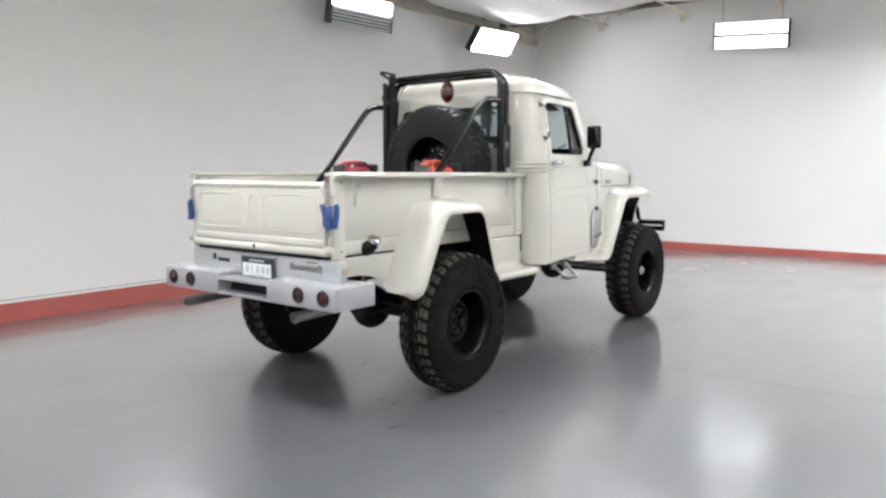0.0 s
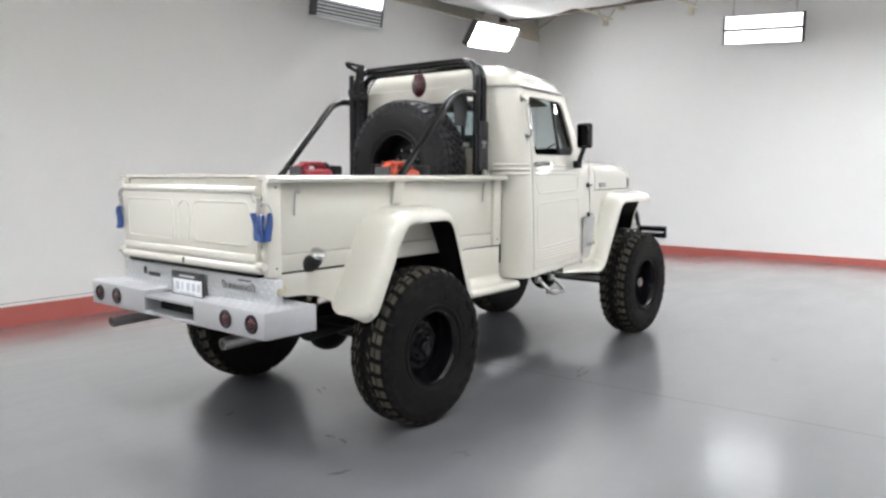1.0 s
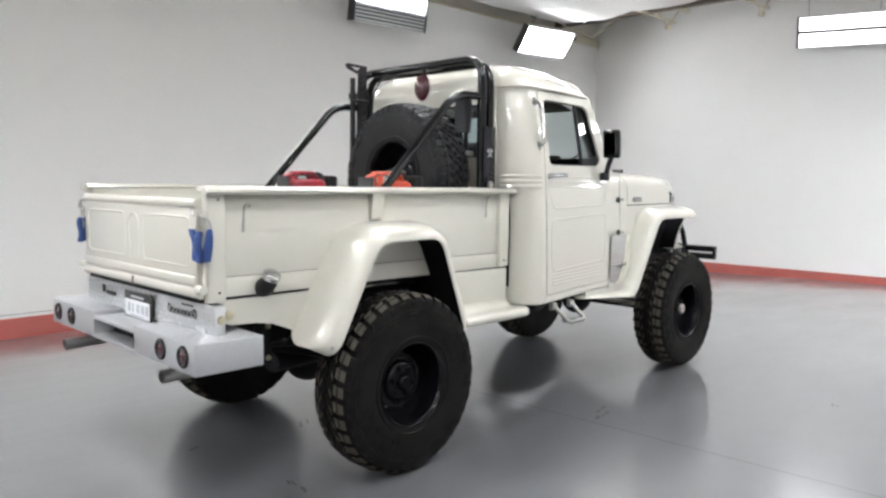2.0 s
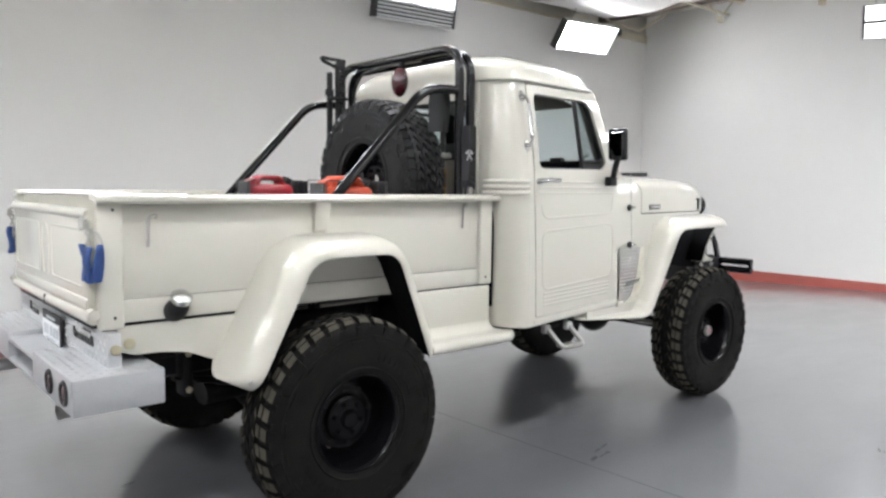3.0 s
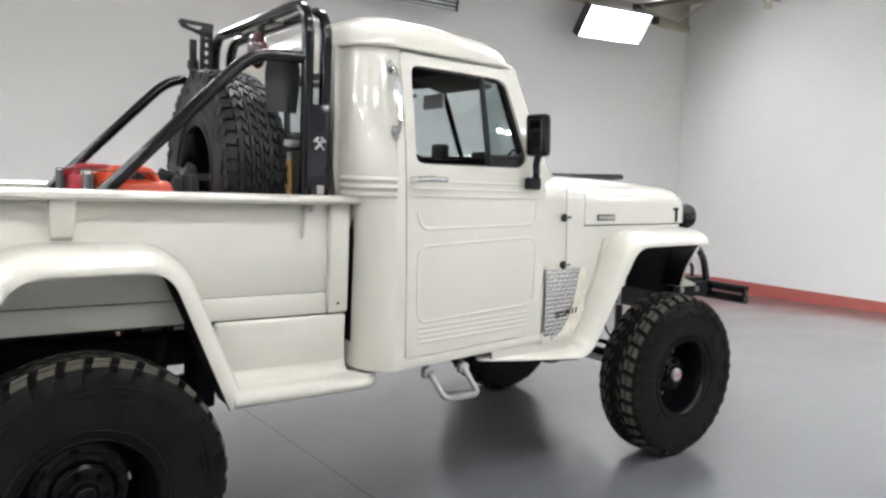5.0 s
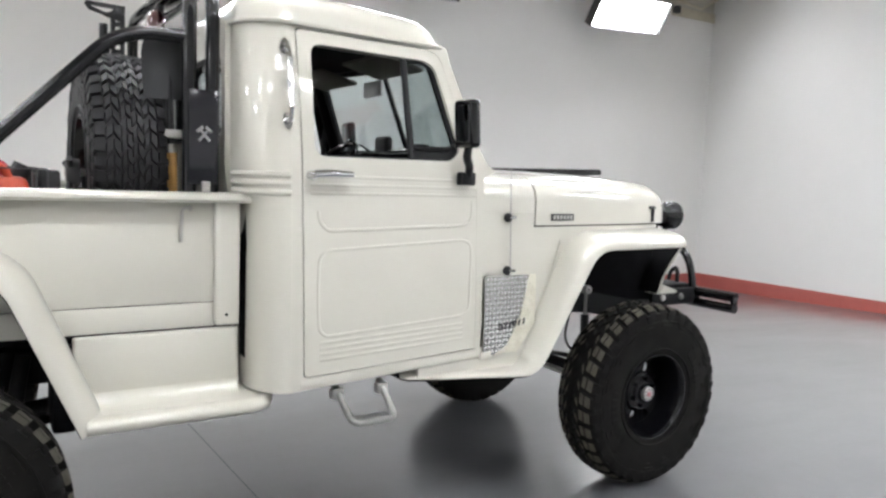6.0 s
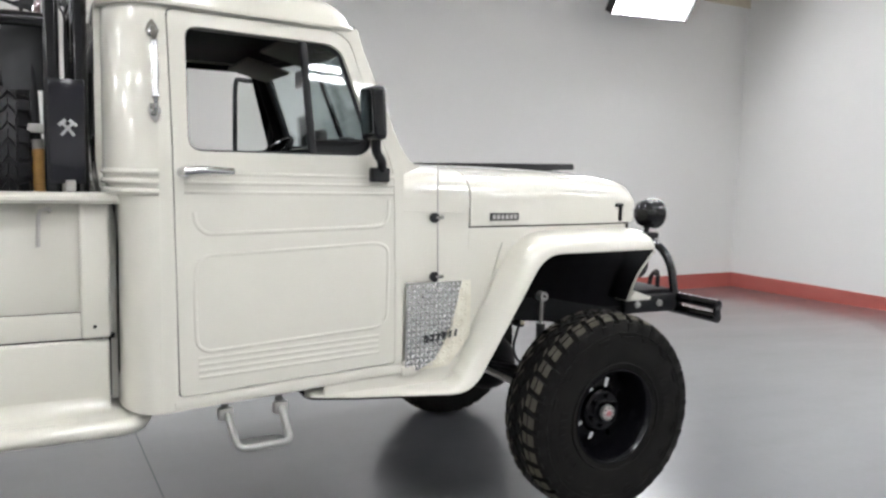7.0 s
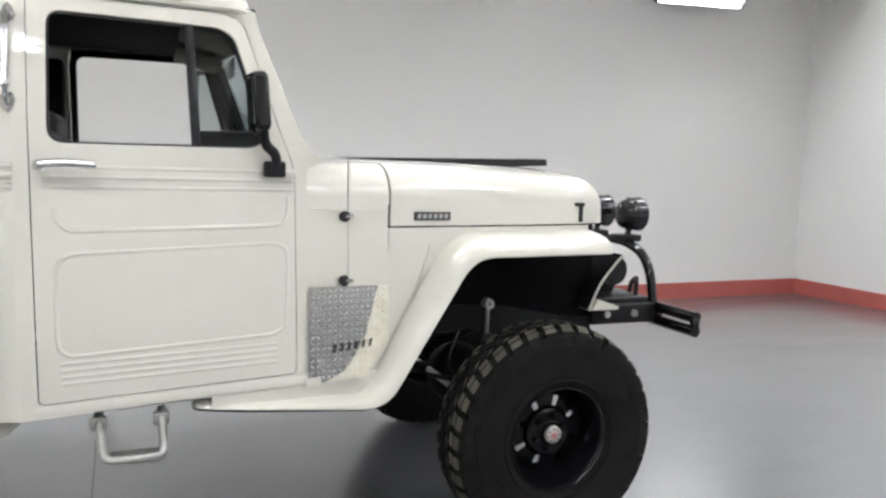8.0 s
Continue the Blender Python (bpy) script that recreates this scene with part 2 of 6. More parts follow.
def tube(bm, pts, r, n=12, bend=0.0, closed=False, flat=None):
    P = rounded(pts, bend, 6, closed) if bend else [Vector(p) for p in pts]
    N = len(P)
    rings = []
    up = None
    for i, p in enumerate(P):
        if closed:
            d = (P[(i + 1) % N] - P[i - 1])
        else:
            d = P[min(i + 1, N - 1)] - P[max(i - 1, 0)]
        d.normalize()
        if up is None:
            up = Vector((0, 0, 1)) if abs(d.z) < 0.9 else Vector((1, 0, 0))
        up = (up - d * up.dot(d)).normalized()
        sd = d.cross(up)
        rr = r[i] if isinstance(r, (list, tuple)) else r
        fx, fy = flat or (1, 1)
        rings.append([bm.verts.new(p + (sd * math.cos(2 * math.pi * k / n) * fx + up * math.sin(2 * math.pi * k / n) * fy) * rr) for k in range(n)])
    for i in range(N if closed else N - 1):
        a, b = rings[i], rings[(i + 1) % N]
        for k in range(n):
            bm.faces.new((a[k], a[(k + 1) % n], b[(k + 1) % n], b[k]))
    if not closed:
        bm.faces.new(rings[0])
        bm.faces.new(rings[-1])
    return bm


def T(*a, **k):
    return tube(bmesh.new(), *a, **k)


def lathe(bm, profile, n=48, m=None, close=True):
    """profile: (radius, along) round the local y axis; m: placing."""
    rings = []
    m = m or Matrix()
    for r, a in profile:
        if r < 1e-5:
            v = bm.verts.new(m @ Vector((0, a, 0)))
            rings.append([v])
        else:
            rings.append([bm.verts.new(m @ Vector((r * math.cos(2 * math.pi * k / n), a, r * math.sin(2 * math.pi * k / n)))) for k in range(n)])
    L = len(rings)
    for i in range(L if close else L - 1):
        a, b = rings[i], rings[(i + 1) % L]
        for k in range(n):
            q = [a[k % len(a)], a[(k + 1) % len(a)], b[(k + 1) % len(b)], b[k % len(b)]]
            q = [v for j, v in enumerate(q) if v not in q[:j]]
            if len(q) > 2:
                bm.faces.new(q)
    return bm


def LA(profile, n=48, m=None, close=True):
    return lathe(bmesh.new(), profile, n, m, close)


def loft(bm, sections, closed=False, cap0=False, cap1=False):
    rows = [[bm.verts.new(p) for p in s] for s in sections]
    for a, b in zip(rows, rows[1:]):
        n = len(a)
        for k in range(n if closed else n - 1):
            bm.faces.new((a[k], a[(k + 1) % n], b[(k + 1) % n], b[k]))
    if cap0:
        bm.faces.new(rows[0])
    if cap1:
        bm.faces.new(rows[-1])
    return rows


def thicken(bm, t):
    """Gives an open sheet its thickness (t along the normals)."""
    bmesh.ops.recalc_face_normals(bm, faces=bm.faces)
    bmesh.ops.solidify(bm, geom=list(bm.faces), thickness=t)
    return bm


def prism(bm, poly, place, depth, bev=0.0):
    """poly: 2D outline; place(u, v, d) gives the point at depth d."""
    a = [bm.verts.new(place(u, v, 0)) for u, v in poly]
    b = [bm.verts.new(place(u, v, depth)) for u, v in poly]
    n = len(poly)
    fs = [bm.faces.new(a), bm.faces.new(list(reversed(b)))]
    for k in range(n):
        fs.append(bm.faces.new((a[k], b[k], b[(k + 1) % n], a[(k + 1) % n])))
    if bev:
        es = list(set(fs[0].edges) | set(fs[1].edges))
        bmesh.ops.bevel(bm, geom=es, offset=bev, segments=2, affect="EDGES", profile=0.5, clamp_overlap=True)
    return bm


def cast(poly, c, ang):
    """Where the ray from c at the angle leaves the outline."""
    dx, dy = math.cos(ang), math.sin(ang)
    best = None
    n = len(poly)
    for i in range(n):
        (x1, y1), (x2, y2) = poly[i], poly[(i + 1) % n]
        ex, ey = x2 - x1, y2 - y1
        den = dx * ey - dy * ex
        if abs(den) < 1e-12:
            continue
        t = ((x1 - c[0]) * ey - (y1 - c[1]) * ex) / den
        s = ((x1 - c[0]) * dy - (y1 - c[1]) * dx) / den
        if t > 0 and -1e-6 <= s <= 1 + 1e-6 and (best is None or t > best):
            best = t
    return (c[0] + dx * best, c[1] + dy * best)


def ring_panel(bm, outer, inner, c, place, steps=3, base=48):
    """A sheet between two outlines round the centre c; place(u, v) puts it in space."""
    angs = {round(2 * math.pi * k / base, 5) for k in range(base)}
    for p in list(outer) + list(inner):
        angs.add(round(math.atan2(p[1] - c[1], p[0] - c[0]) % (2 * math.pi), 5))
    cols = []
    for a in sorted(angs):
        i, o = cast(inner, c, a), cast(outer, c, a)
        if cols and (Vector(o) - Vector(cols[-1][1])).length < 1e-4 and (Vector(i) - Vector(cols[-1][0])).length < 1e-4:
            continue
        cols.append((i, o))
    rows = []
    for i, o in cols:
        rows.append([bm.verts.new(place(i[0] + (o[0] - i[0]) * k / steps, i[1] + (o[1] - i[1]) * k / steps)) for k in range(steps + 1)])
    n = len(rows)
    for k in range(n):
        a, b = rows[k], rows[(k + 1) % n]
        for j in range(steps):
            bm.faces.new((a[j], a[j + 1], b[j + 1], b[j]))
    return bm


def round_poly(pts, r, n=5):
    """2D outline with rounded corners; r: one radius or one each."""
    out = []
    N = len(pts)
    for i in range(N):
        p, a, c = Vector(pts[i]), Vector(pts[i - 1]), Vector(pts[(i + 1) % N])
        rr = r[i] if isinstance(r, (list, tuple)) else r
        if rr <= 0:
            out.append(tuple(p))
            continue
        u, v = a - p, c - p
        d = min(rr, u.length * 0.48, v.length * 0.48)
        s, e = p + u.normalized() * d, p + v.normalized() * d
        for k in range(n + 1):
            t = k / n
            q = s * (1 - t) ** 2 + p * 2 * t * (1 - t) + e * t * t
            out.append((q.x, q.y))
    return out


def lerp_table(tab, x):
    if x <= tab[0][0]:
        return tab[0][1]
    for (x0, y0), (x1, y1) in zip(tab, tab[1:]):
        if x <= x1:
            return y0 + (y1 - y0) * (x - x0) / (x1 - x0)
    return tab[-1][1]

# ---- the room ----
H_ROOM = 4.17
Z_DECK = 4.56
X_E, Y_N, X_W, Y_S = 10.4, 4.85, -8.3, -6.4



Z_BASE = 0.004  # level top of the red base


def floor_z(x, y):
    """The slab falls a little towards the walls beyond the parking bay."""
    a = min(1.0, max(0.0, (y - 1.0) / 3.85))
    b = min(1.0, max(0.0, (x - 4.0) / 6.4))
    b = b * b * (3 - 2 * b)
    c = min(1.0, max(0.0, (y + 0.6) / 5.45))
    east = -0.112 - 0.103 * c * c * (3 - 2 * c)
    north = -0.205 * a * a * (1.5 - 0.5 * a)
    return north * (1 - b) + east * b


def wall(name, x0, x1, y0, y1, top, label):
    return tagged(finish(name, B(x0, x1, y0, y1, -0.3, top), WALL), label, "wall", kind="structure")


wall("wall_north", X_W - 0.15, X_E, Y_N, Y_N + 0.15, H_ROOM, "smooth white painted studio wall above a red base")
wall("wall_east", X_E, X_E + 0.15, Y_S - 0.15, Y_N + 0.15, Z_DECK, "smooth white painted end wall above a red base")
wall("wall_south", X_W, X_E, Y_S - 0.15, Y_S, Z_DECK, "smooth white painted studio wall")
wall("wall_west", X_W - 0.15, X_W, Y_S - 0.15, Y_N, Z_DECK, "smooth white painted end wall")


def base_strip(name, a, b, inward, n=48):
    bm = bmesh.new()
    secs = []
    for k in range(n + 1):
        p = a.lerp(b, k / n)
        z = floor_z(p.x, p.y)
        top = Z_BASE + 0.004 * noise.noise(Vector((p.x * 0.9, p.y * 0.9, 3.0)))
        q = p + inward * 0.012
        r = p + inward * 0.009
        secs.append([(p.x, p.y, z - 0.01), (q.x, q.y, z - 0.01), (q.x, q.y, top - 0.004), (r.x, r.y, top), (p.x, p.y, top)])
    loft(bm, secs, closed=True, cap0=True, cap1=True)
    tagged(finish(name, bm, BASE_RED), "faded red painted base strip along the wall foot", "baseboard", kind="structure")


base_strip("baseboard_north", Vector((X_E - 0.012, Y_N)), Vector((X_W, Y_N)), Vector((0, -1)))
base_strip("baseboard_east", Vector((X_E, Y_N)), Vector((X_E, Y_S)), Vector((-1, 0)))

# pencilled setting-out line a little above the base
tagged(finish("trim_line", B(X_W, 4.0, Y_N - 0.004, Y_N, Z_BASE + 0.034, Z_BASE + 0.039), JOINT), "thin grey line on the white wall above the base", "trim", kind="structure")

# floor with one sawn joint that runs across under the cab
JOINT_X = 1.285


def joint_lean(x, y):
    """The joint runs slightly askew to the truck."""
    return -0.035 * y * max(0.0, 1 - abs(x - JOINT_X) / 4.0)


xs = [X_W + (JOINT_X - 0.004 - X_W) * k / 34 for k in range(35)] + [JOINT_X - 0.002, JOINT_X + 0.002] + [JOINT_X + 0.004 + (X_E + 0.05 - JOINT_X) * k / 34 for k in range(35)]
bm = bmesh.new()
rows = []
for k in range(53):
    y = Y_S + (Y_N + 0.02 - Y_S) * k / 52
    rows.append([(x + joint_lean(x, y), y, floor_z(x, y)) for x in xs])
loft(bm, rows)
floor = tagged(finish("floor", bm, FLOOR, angle=20), "glossy grey epoxy-coated concrete floor with faint scuffs", "floor", kind="structure")
bm = bmesh.new()
loft(bm, [[(x + joint_lean(x, rows[k][0][1]), rows[k][0][1], floor_z(x, rows[k][0][1]) + 0.001) for x in (JOINT_X - 0.004, JOINT_X + 0.004)] for k in range(53)])
part("joint_filler", bm, JOINT, floor, "dark filler in the floor joint")
part("slab", B(X_W, X_E, Y_S, Y_N, -0.60, -0.32), JOINT, floor)

# faint tyre scuffs on the floor
rng = random.Random(5)
for sx, sy, ln, ang in ((1.59, -1.02, 0.16, 20), (-0.26, -1.27, 0.16, -30), (-0.78, -1.00, 0.18, -20), (-0.61, 0.14, 0.15, 10), (1.46, -1.05, 0.22, 15), (2.75, -2.0, 0.12, 30), (0.07, 0.09, 0.2, 60), (-0.48, -0.61, 0.22, 75)):
    bm = bmesh.new()
    for k in range(4):
        w, l = 0.010 + 0.012 * rng.random(), ln * (0.25 + 0.35 * rng.random())
        cx, cy = (rng.random() - 0.5) * ln * 0.8, (rng.random() - 0.5) * 0.06
        poly = []
        for j in range(10):
            a = 2 * math.pi * j / 10
            rr = 0.7 + 0.3 * rng.random()
            poly.append((cx + math.cos(a) * l * 0.5 * rr, cy + math.sin(a) * w * 0.5 * rr))
        bm.faces.new([bm.verts.new((u, v, 0)) for u, v in poly])
    ob = part("scuff_mark", bm, SCUFF, floor)
    ob.matrix_basis = pose(sx, sy, 0.0012, 0, 0, ang)

# ceiling deck
bm = B(X_W - 0.15, X_E + 0.15, Y_S - 0.15, Y_N + 0.15, Z_DECK, Z_DECK + 0.12)
for k in range(60):
    x = X_W + 0.1 + k * 0.31
    box(bm, x, x + 0.13, Y_S, Y_N, Z_DECK - 0.03, Z_DECK + 0.01)
tagged(finish("ceiling", bm, DECK), "beige painted ribbed metal roof deck", "ceiling", kind="structure")
bm = B(X_W, X_E, Y_N - 0.02, Y_N + 0.15, H_ROOM, Z_DECK, 0.004)
tagged(finish("trim", bm, DECK), "beige painted band above the white wall top", "trim", kind="structure")
part("ledge", B(X_W, X_E - 0.3, Y_N - 0.06, Y_N - 0.02, H_ROOM - 0.01, H_ROOM + 0.03, 0.004), JOIST, bpy.data.objects["trim"])


def joist(y):
    """An open-web roof joist along the room, with its bracing rods."""
    t = thing("roof_joist", "cream painted open-web steel roof joist under the deck", "roof joist", "roof joists")
    for z in (4.22, 4.50):
        part("chord", B(X_W + 0.1, X_E - 0.45, y - 0.025, y + 0.025, z, z + 0.03, 0.004), JOIST, t)
    bm = bmesh.new()
    x, up = X_W + 0.2, True
    while x < X_E - 0.9:
        z0, z1 = 4.24, 4.50
        a, b = ((x, y, z0), (x + 0.40, y, z1)) if up else ((x, y, z1), (x + 0.40, y, z0))
        tube(bm, [a, b], 0.010, 6)
        x += 0.40
        up = not up
    part("web", bm, JOIST, t)
    # slanted seat at the end wall
    part("end_strut", T([(X_E - 1.45, y, 4.50), (X_E - 0.72, y, 4.13), (X_E - 0.30, y, 4.50)], 0.014, 8), JOIST, t)
    part("end_plate", B(X_E - 0.78, X_E - 0.66, y - 0.035, y + 0.035, 4.08, 4.16, 0.006), JOIST, t)
    part("bearing", B(X_E - 0.46, X_E, y - 0.04, y + 0.04, 4.48, 4.54, 0.004), JOIST, t)
    return t


for y in (2.95, 1.35, -0.25, -1.85, -3.45, -5.05):
    joist(y)
beam = thing("ceiling_beam", "dark timber beam over the end of the room", "beam")
part("timber", B(8.95, 9.10, -4.0, Y_N, 4.26, 4.46, 0.01), BEAM_DARK, beam)
corner = thing("corner_brace", "cream painted steel strut in the room corner", "brace")
part("strut", T([(7.75, 4.35, 4.22), (9.0, 4.4, 4.36)], 0.022, 8), JOIST, corner)
part("strut_foot", B(7.68, 7.82, 4.30, 4.40, 4.18, 4.24, 0.006), BEAM_DARK, corner)
part("strut", T([(8.9, 4.62, 4.28), (9.75, 4.55, 4.16), (10.2, 4.3, 4.50)], 0.022, 8), JOIST, corner)
part("wall_plate", B(9.35, 10.36, Y_N - 0.075, Y_N - 0.062, 4.06, 4.20, 0.004), JOIST, corner)
part("junction_box", B(9.35, 9.45, Y_N - 0.16, Y_N - 0.076, 4.08, 4.19, 0.008), HOUSING_DARK, corner, "dark junction box")

# white sheeting that sags under the joists
bm = bmesh.new()
rows = []
for i in range(47):
    x = 3.6 + i * 0.105
    row = []
    for j in range(61):
        y = -4.6 + j * 0.148
        sag = 0.07 * abs(math.sin(math.pi * (y + 0.25) / 1.6))
        fold = 0.016 * noise.noise(Vector((x * 3.1, y * 2.2, 0.3))) + 0.05 * noise.noise(Vector((x * 0.8, y * 0.9, 2.0)))
        edge_y = 0.10 * noise.noise(Vector((x * 2.4, 0, 5.0))) if j == 60 else 0
        edge_x = 0.10 * noise.noise(Vector((0, y * 1.3, 9.0))) if i == 46 else 0
        row.append((x + edge_x, y + edge_y, 4.205 - sag + fold))
    rows.append(row)
loft(bm, rows)
thicken(bm, 0.004)
tagged(finish("plastic_sheeting", bm, SHEET), "white plastic sheeting sagging below the roof joists", "sheeting")


# ---- lamps ----
def lamp_fixture(m, slats=False, tubes=TUBE_FILL, W=0.66, split=0.017, overhead=False, Hh=0.225, hang=0.50):
    """A wall-hung fluorescent flood: tray, reflector, tubes, end caps; local x along the tubes, local -y towards the room."""
    t = thing("studio_light", "unseen studio light added as fill below the roof deck" if overhead else "bright white fluorescent studio light of the seen and added set near the wall top", "studio light", "studio lights round the room")
    t.matrix_basis = m
    bm = B(-W, W, 0.0, 0.07, -Hh, Hh, 0.012)
    part("tray", bm, HOUSING, t)
    for s in (-1, 1):
        part("end_cap", B(s * W - 0.012, s * W + 0.012, -0.055, 0.08, -Hh - 0.01, Hh + 0.01, 0.006), HOUSING_DARK, t)
    part("top_rail", B(-W, W, -0.05, 0.07, Hh - 0.004, Hh + 0.012, 0.004), HOUSING, t)
    part("bottom_rail", B(-W, W, -0.05, 0.07, -Hh - 0.012, -Hh + 0.004, 0.004), HOUSING, t)
    if slats:
        part("diffuser", B(-W + 0.02, W - 0.02, -0.02, 0.004, 0.03, Hh - 0.006, 0.004), tubes, t, "glowing white tubes")
        for k in range(5):
            z = -Hh + 0.015 + k * 0.047
            part("slat", B(-W + 0.015, W - 0.015, -0.045, 0.004, z, z + 0.022, 0.004), HOUSING, t)
        part("slot_back", B(-W + 0.015, W - 0.015, -0.006, 0.002, -Hh + 0.005, 0.02), HOUSING_DARK, t)
    else:
        for z0, z1 in ((-Hh + 0.008, -split), (split, Hh - 0.008)):
            part("diffuser", B(-W + 0.02, W - 0.02, -0.02, 0.004, z0, z1, 0.004), tubes, t, "glowing white tubes")
        part("divider", B(-W + 0.012, W - 0.012, -0.03, 0.002, -split, split, 0.001), HOUSING_DARK, t)
    for s in (-0.5, 0.5):
        part("hanger", T([(s, 0.06, 0.0), (s, hang, 0.0)] if overhead else [(s, 0.05, Hh), (s, 0.05, Hh + 0.60)], 0.004, 6), HOUSING_DARK, t)
    return t


lamp_fixture(pose(4.50, 4.36, 3.78, 0, 0, 1) @ pose(0, 0, 0, 10, -1), slats=True, tubes=TUBE_SOFT)
lamp_fixture(pose(7.95, 4.28, 3.80, 0, 0, 2) @ pose(0, 0, 0, 34) @ pose(0, 0, 0, 0, -3), tubes=TUBE_SOFT, split=0.003)
lamp_fixture(pose(10.02, 0.26, 3.765, 0, 0, -90) @ pose(0, 0, 0, 12) @ pose(0, 0, 0, 0, 3.5), tubes=TUBE_DIM, W=0.625, split=0.024)
lamp_fixture(pose(0.9, 4.36, 3.80, 0, 0, 0) @ pose(0, 0, 0, 20), tubes=TUBE_SOFT)
# Unseen lights further along the same wall, added to balance the room.
for x, y, yaw in ((-2.6, 4.36, 0), (-6.0, 4.36, 0)):
    lamp_fixture(pose(x, y, 3.80, 0, 0, yaw) @ pose(0, 0, 0, 30), tubes=TUBE_SOFT)
# Unseen end-wall lights, added as fill for the opposite walls.
for x, y, yaw in ((10.02, -3.6, -90), (-7.9, 2.6, 90), (-7.9, -1.0, 90), (-7.9, -4.6, 90)):
    lamp_fixture(pose(x, y, 3.80, 0, 0, yaw) @ pose(0, 0, 0, 12), tubes=TUBE_SIDE_FILL, Hh=0.10)
# Unseen tilted lights, added to brighten the truck's near side.
for x in (-2.6, 0.9, 4.4):
    lamp_fixture(pose(x, -4.7, 4.0, 0, 0, 180) @ pose(0, 0, 0, 52), tubes=TUBE_SIDE_FILL, Hh=0.10, overhead=True, hang=0.70)
# Unseen overhead lights, added to even out floor, truck tops and walls.
for x, y in ((-5.5, -2.5), (-2.0, -2.5), (1.5, -2.5), (5.0, -2.5), (8.2, -3.2), (8.2, -5.2), (-5.5, 0.3), (-2.0, 0.3), (1.5, 0.3), (4.8, 0.3)):
    lamp_fixture(pose(x, y, 4.04, 90), overhead=True, Hh=0.10, split=0.012)
# One more unseen light, added to lift the end wall.
lamp_fixture(pose(6.6, -0.7, 4.04, 90), tubes=TUBE_SIDE_FILL, overhead=True, Hh=0.10, split=0.012)

# ---- the pickup: shape of the body ----
R_, L_ = -1, 1
truck = thing("pickup_truck", "cream-white lifted vintage pickup truck with a black roll bar", "pickup truck")
BODY = pose(0, 0, -0.0095, 0, 0.30, 0)
truck.matrix_basis = BODY
SIDE = [(1.02, 0.79), (1.2, 0.785), (2.02, 0.705), (2.38, 0.665), (3.0, 0.585), (3.42, 0.50)]


def side_y(x, z):
    """Half width of the cab side."""
    w = lerp_table(SIDE, x)
    if z > 1.55:
        w -= 0.075 * ((z - 1.55) / 0.45) ** 1.3
    else:
        w += 0.026 * math.sin(min(1.0, (1.55 - z) / 0.75) * math.pi * 0.5)
    return w


def on_side(s, x, z, out=0.0):
    return (x, s * (side_y(x, z) + out), z)


Z_SILL, Z_DRIP = 0.716, 2.022
DOOR = round_poly([(1.216, 0.765), (2.005, 0.785), (1.995, 1.50), (1.945, 1.62), (1.83, 1.975), (1.775, 2.003), (1.197, 2.003)],
                  [0.02, 0.02, 0.05, 0.1, 0.04, 0.04, 0.03])
WINDOW_R = round_poly([(1.250, 1.555), (1.862, 1.562), (1.91, 1.60), (1.80, 1.930), (1.755, 1.955), (1.250, 1.955)], [0.05, 0.03, 0.03, 0.03, 0.03, 0.045])
WINDOW_L = round_poly([(1.200, 1.555), (1.862, 1.562), (1.91, 1.60), (1.80, 1.975), (1.755, 2.002), (1.200, 2.002)], [0.05, 0.03, 0.03, 0.03, 0.03, 0.06])
CAB_SIDE = [(1.16, Z_SILL), (2.04, Z_SILL + 0.03), (2.04, 1.50), (2.115, 1.530), (2.090, 1.538), (2.066, 1.552), (2.044, 1.576), (2.024, 1.610), (2.003, 1.655), (1.884, 1.96), (1.870, Z_DRIP), (1.16, Z_DRIP)]
DOOR_GAP = round_poly([(1.2125, 0.761), (2.0085, 0.781), (1.9985, 1.501), (1.9485, 1.622), (1.833, 1.978), (1.777, 2.007), (1.1935, 2.007)],
                      [0.02, 0.02, 0.05, 0.1, 0.04, 0.04, 0.03])

DOOR_L = round_poly([(1.185, 0.765), (2.005, 0.785), (1.995, 1.50), (1.945, 1.62), (1.84, 1.985), (1.785, 2.013), (1.185, 2.013)], [0.02, 0.02, 0.05, 0.1, 0.04, 0.04, 0.03])
GAP_L = round_poly([(1.1815, 0.761), (2.0085, 0.781), (1.9985, 1.501), (1.9485, 1.622), (1.844, 1.988), (1.787, 2.0165), (1.1815, 2.0165)], [0.02, 0.02, 0.05, 0.1, 0.04, 0.04, 0.03])

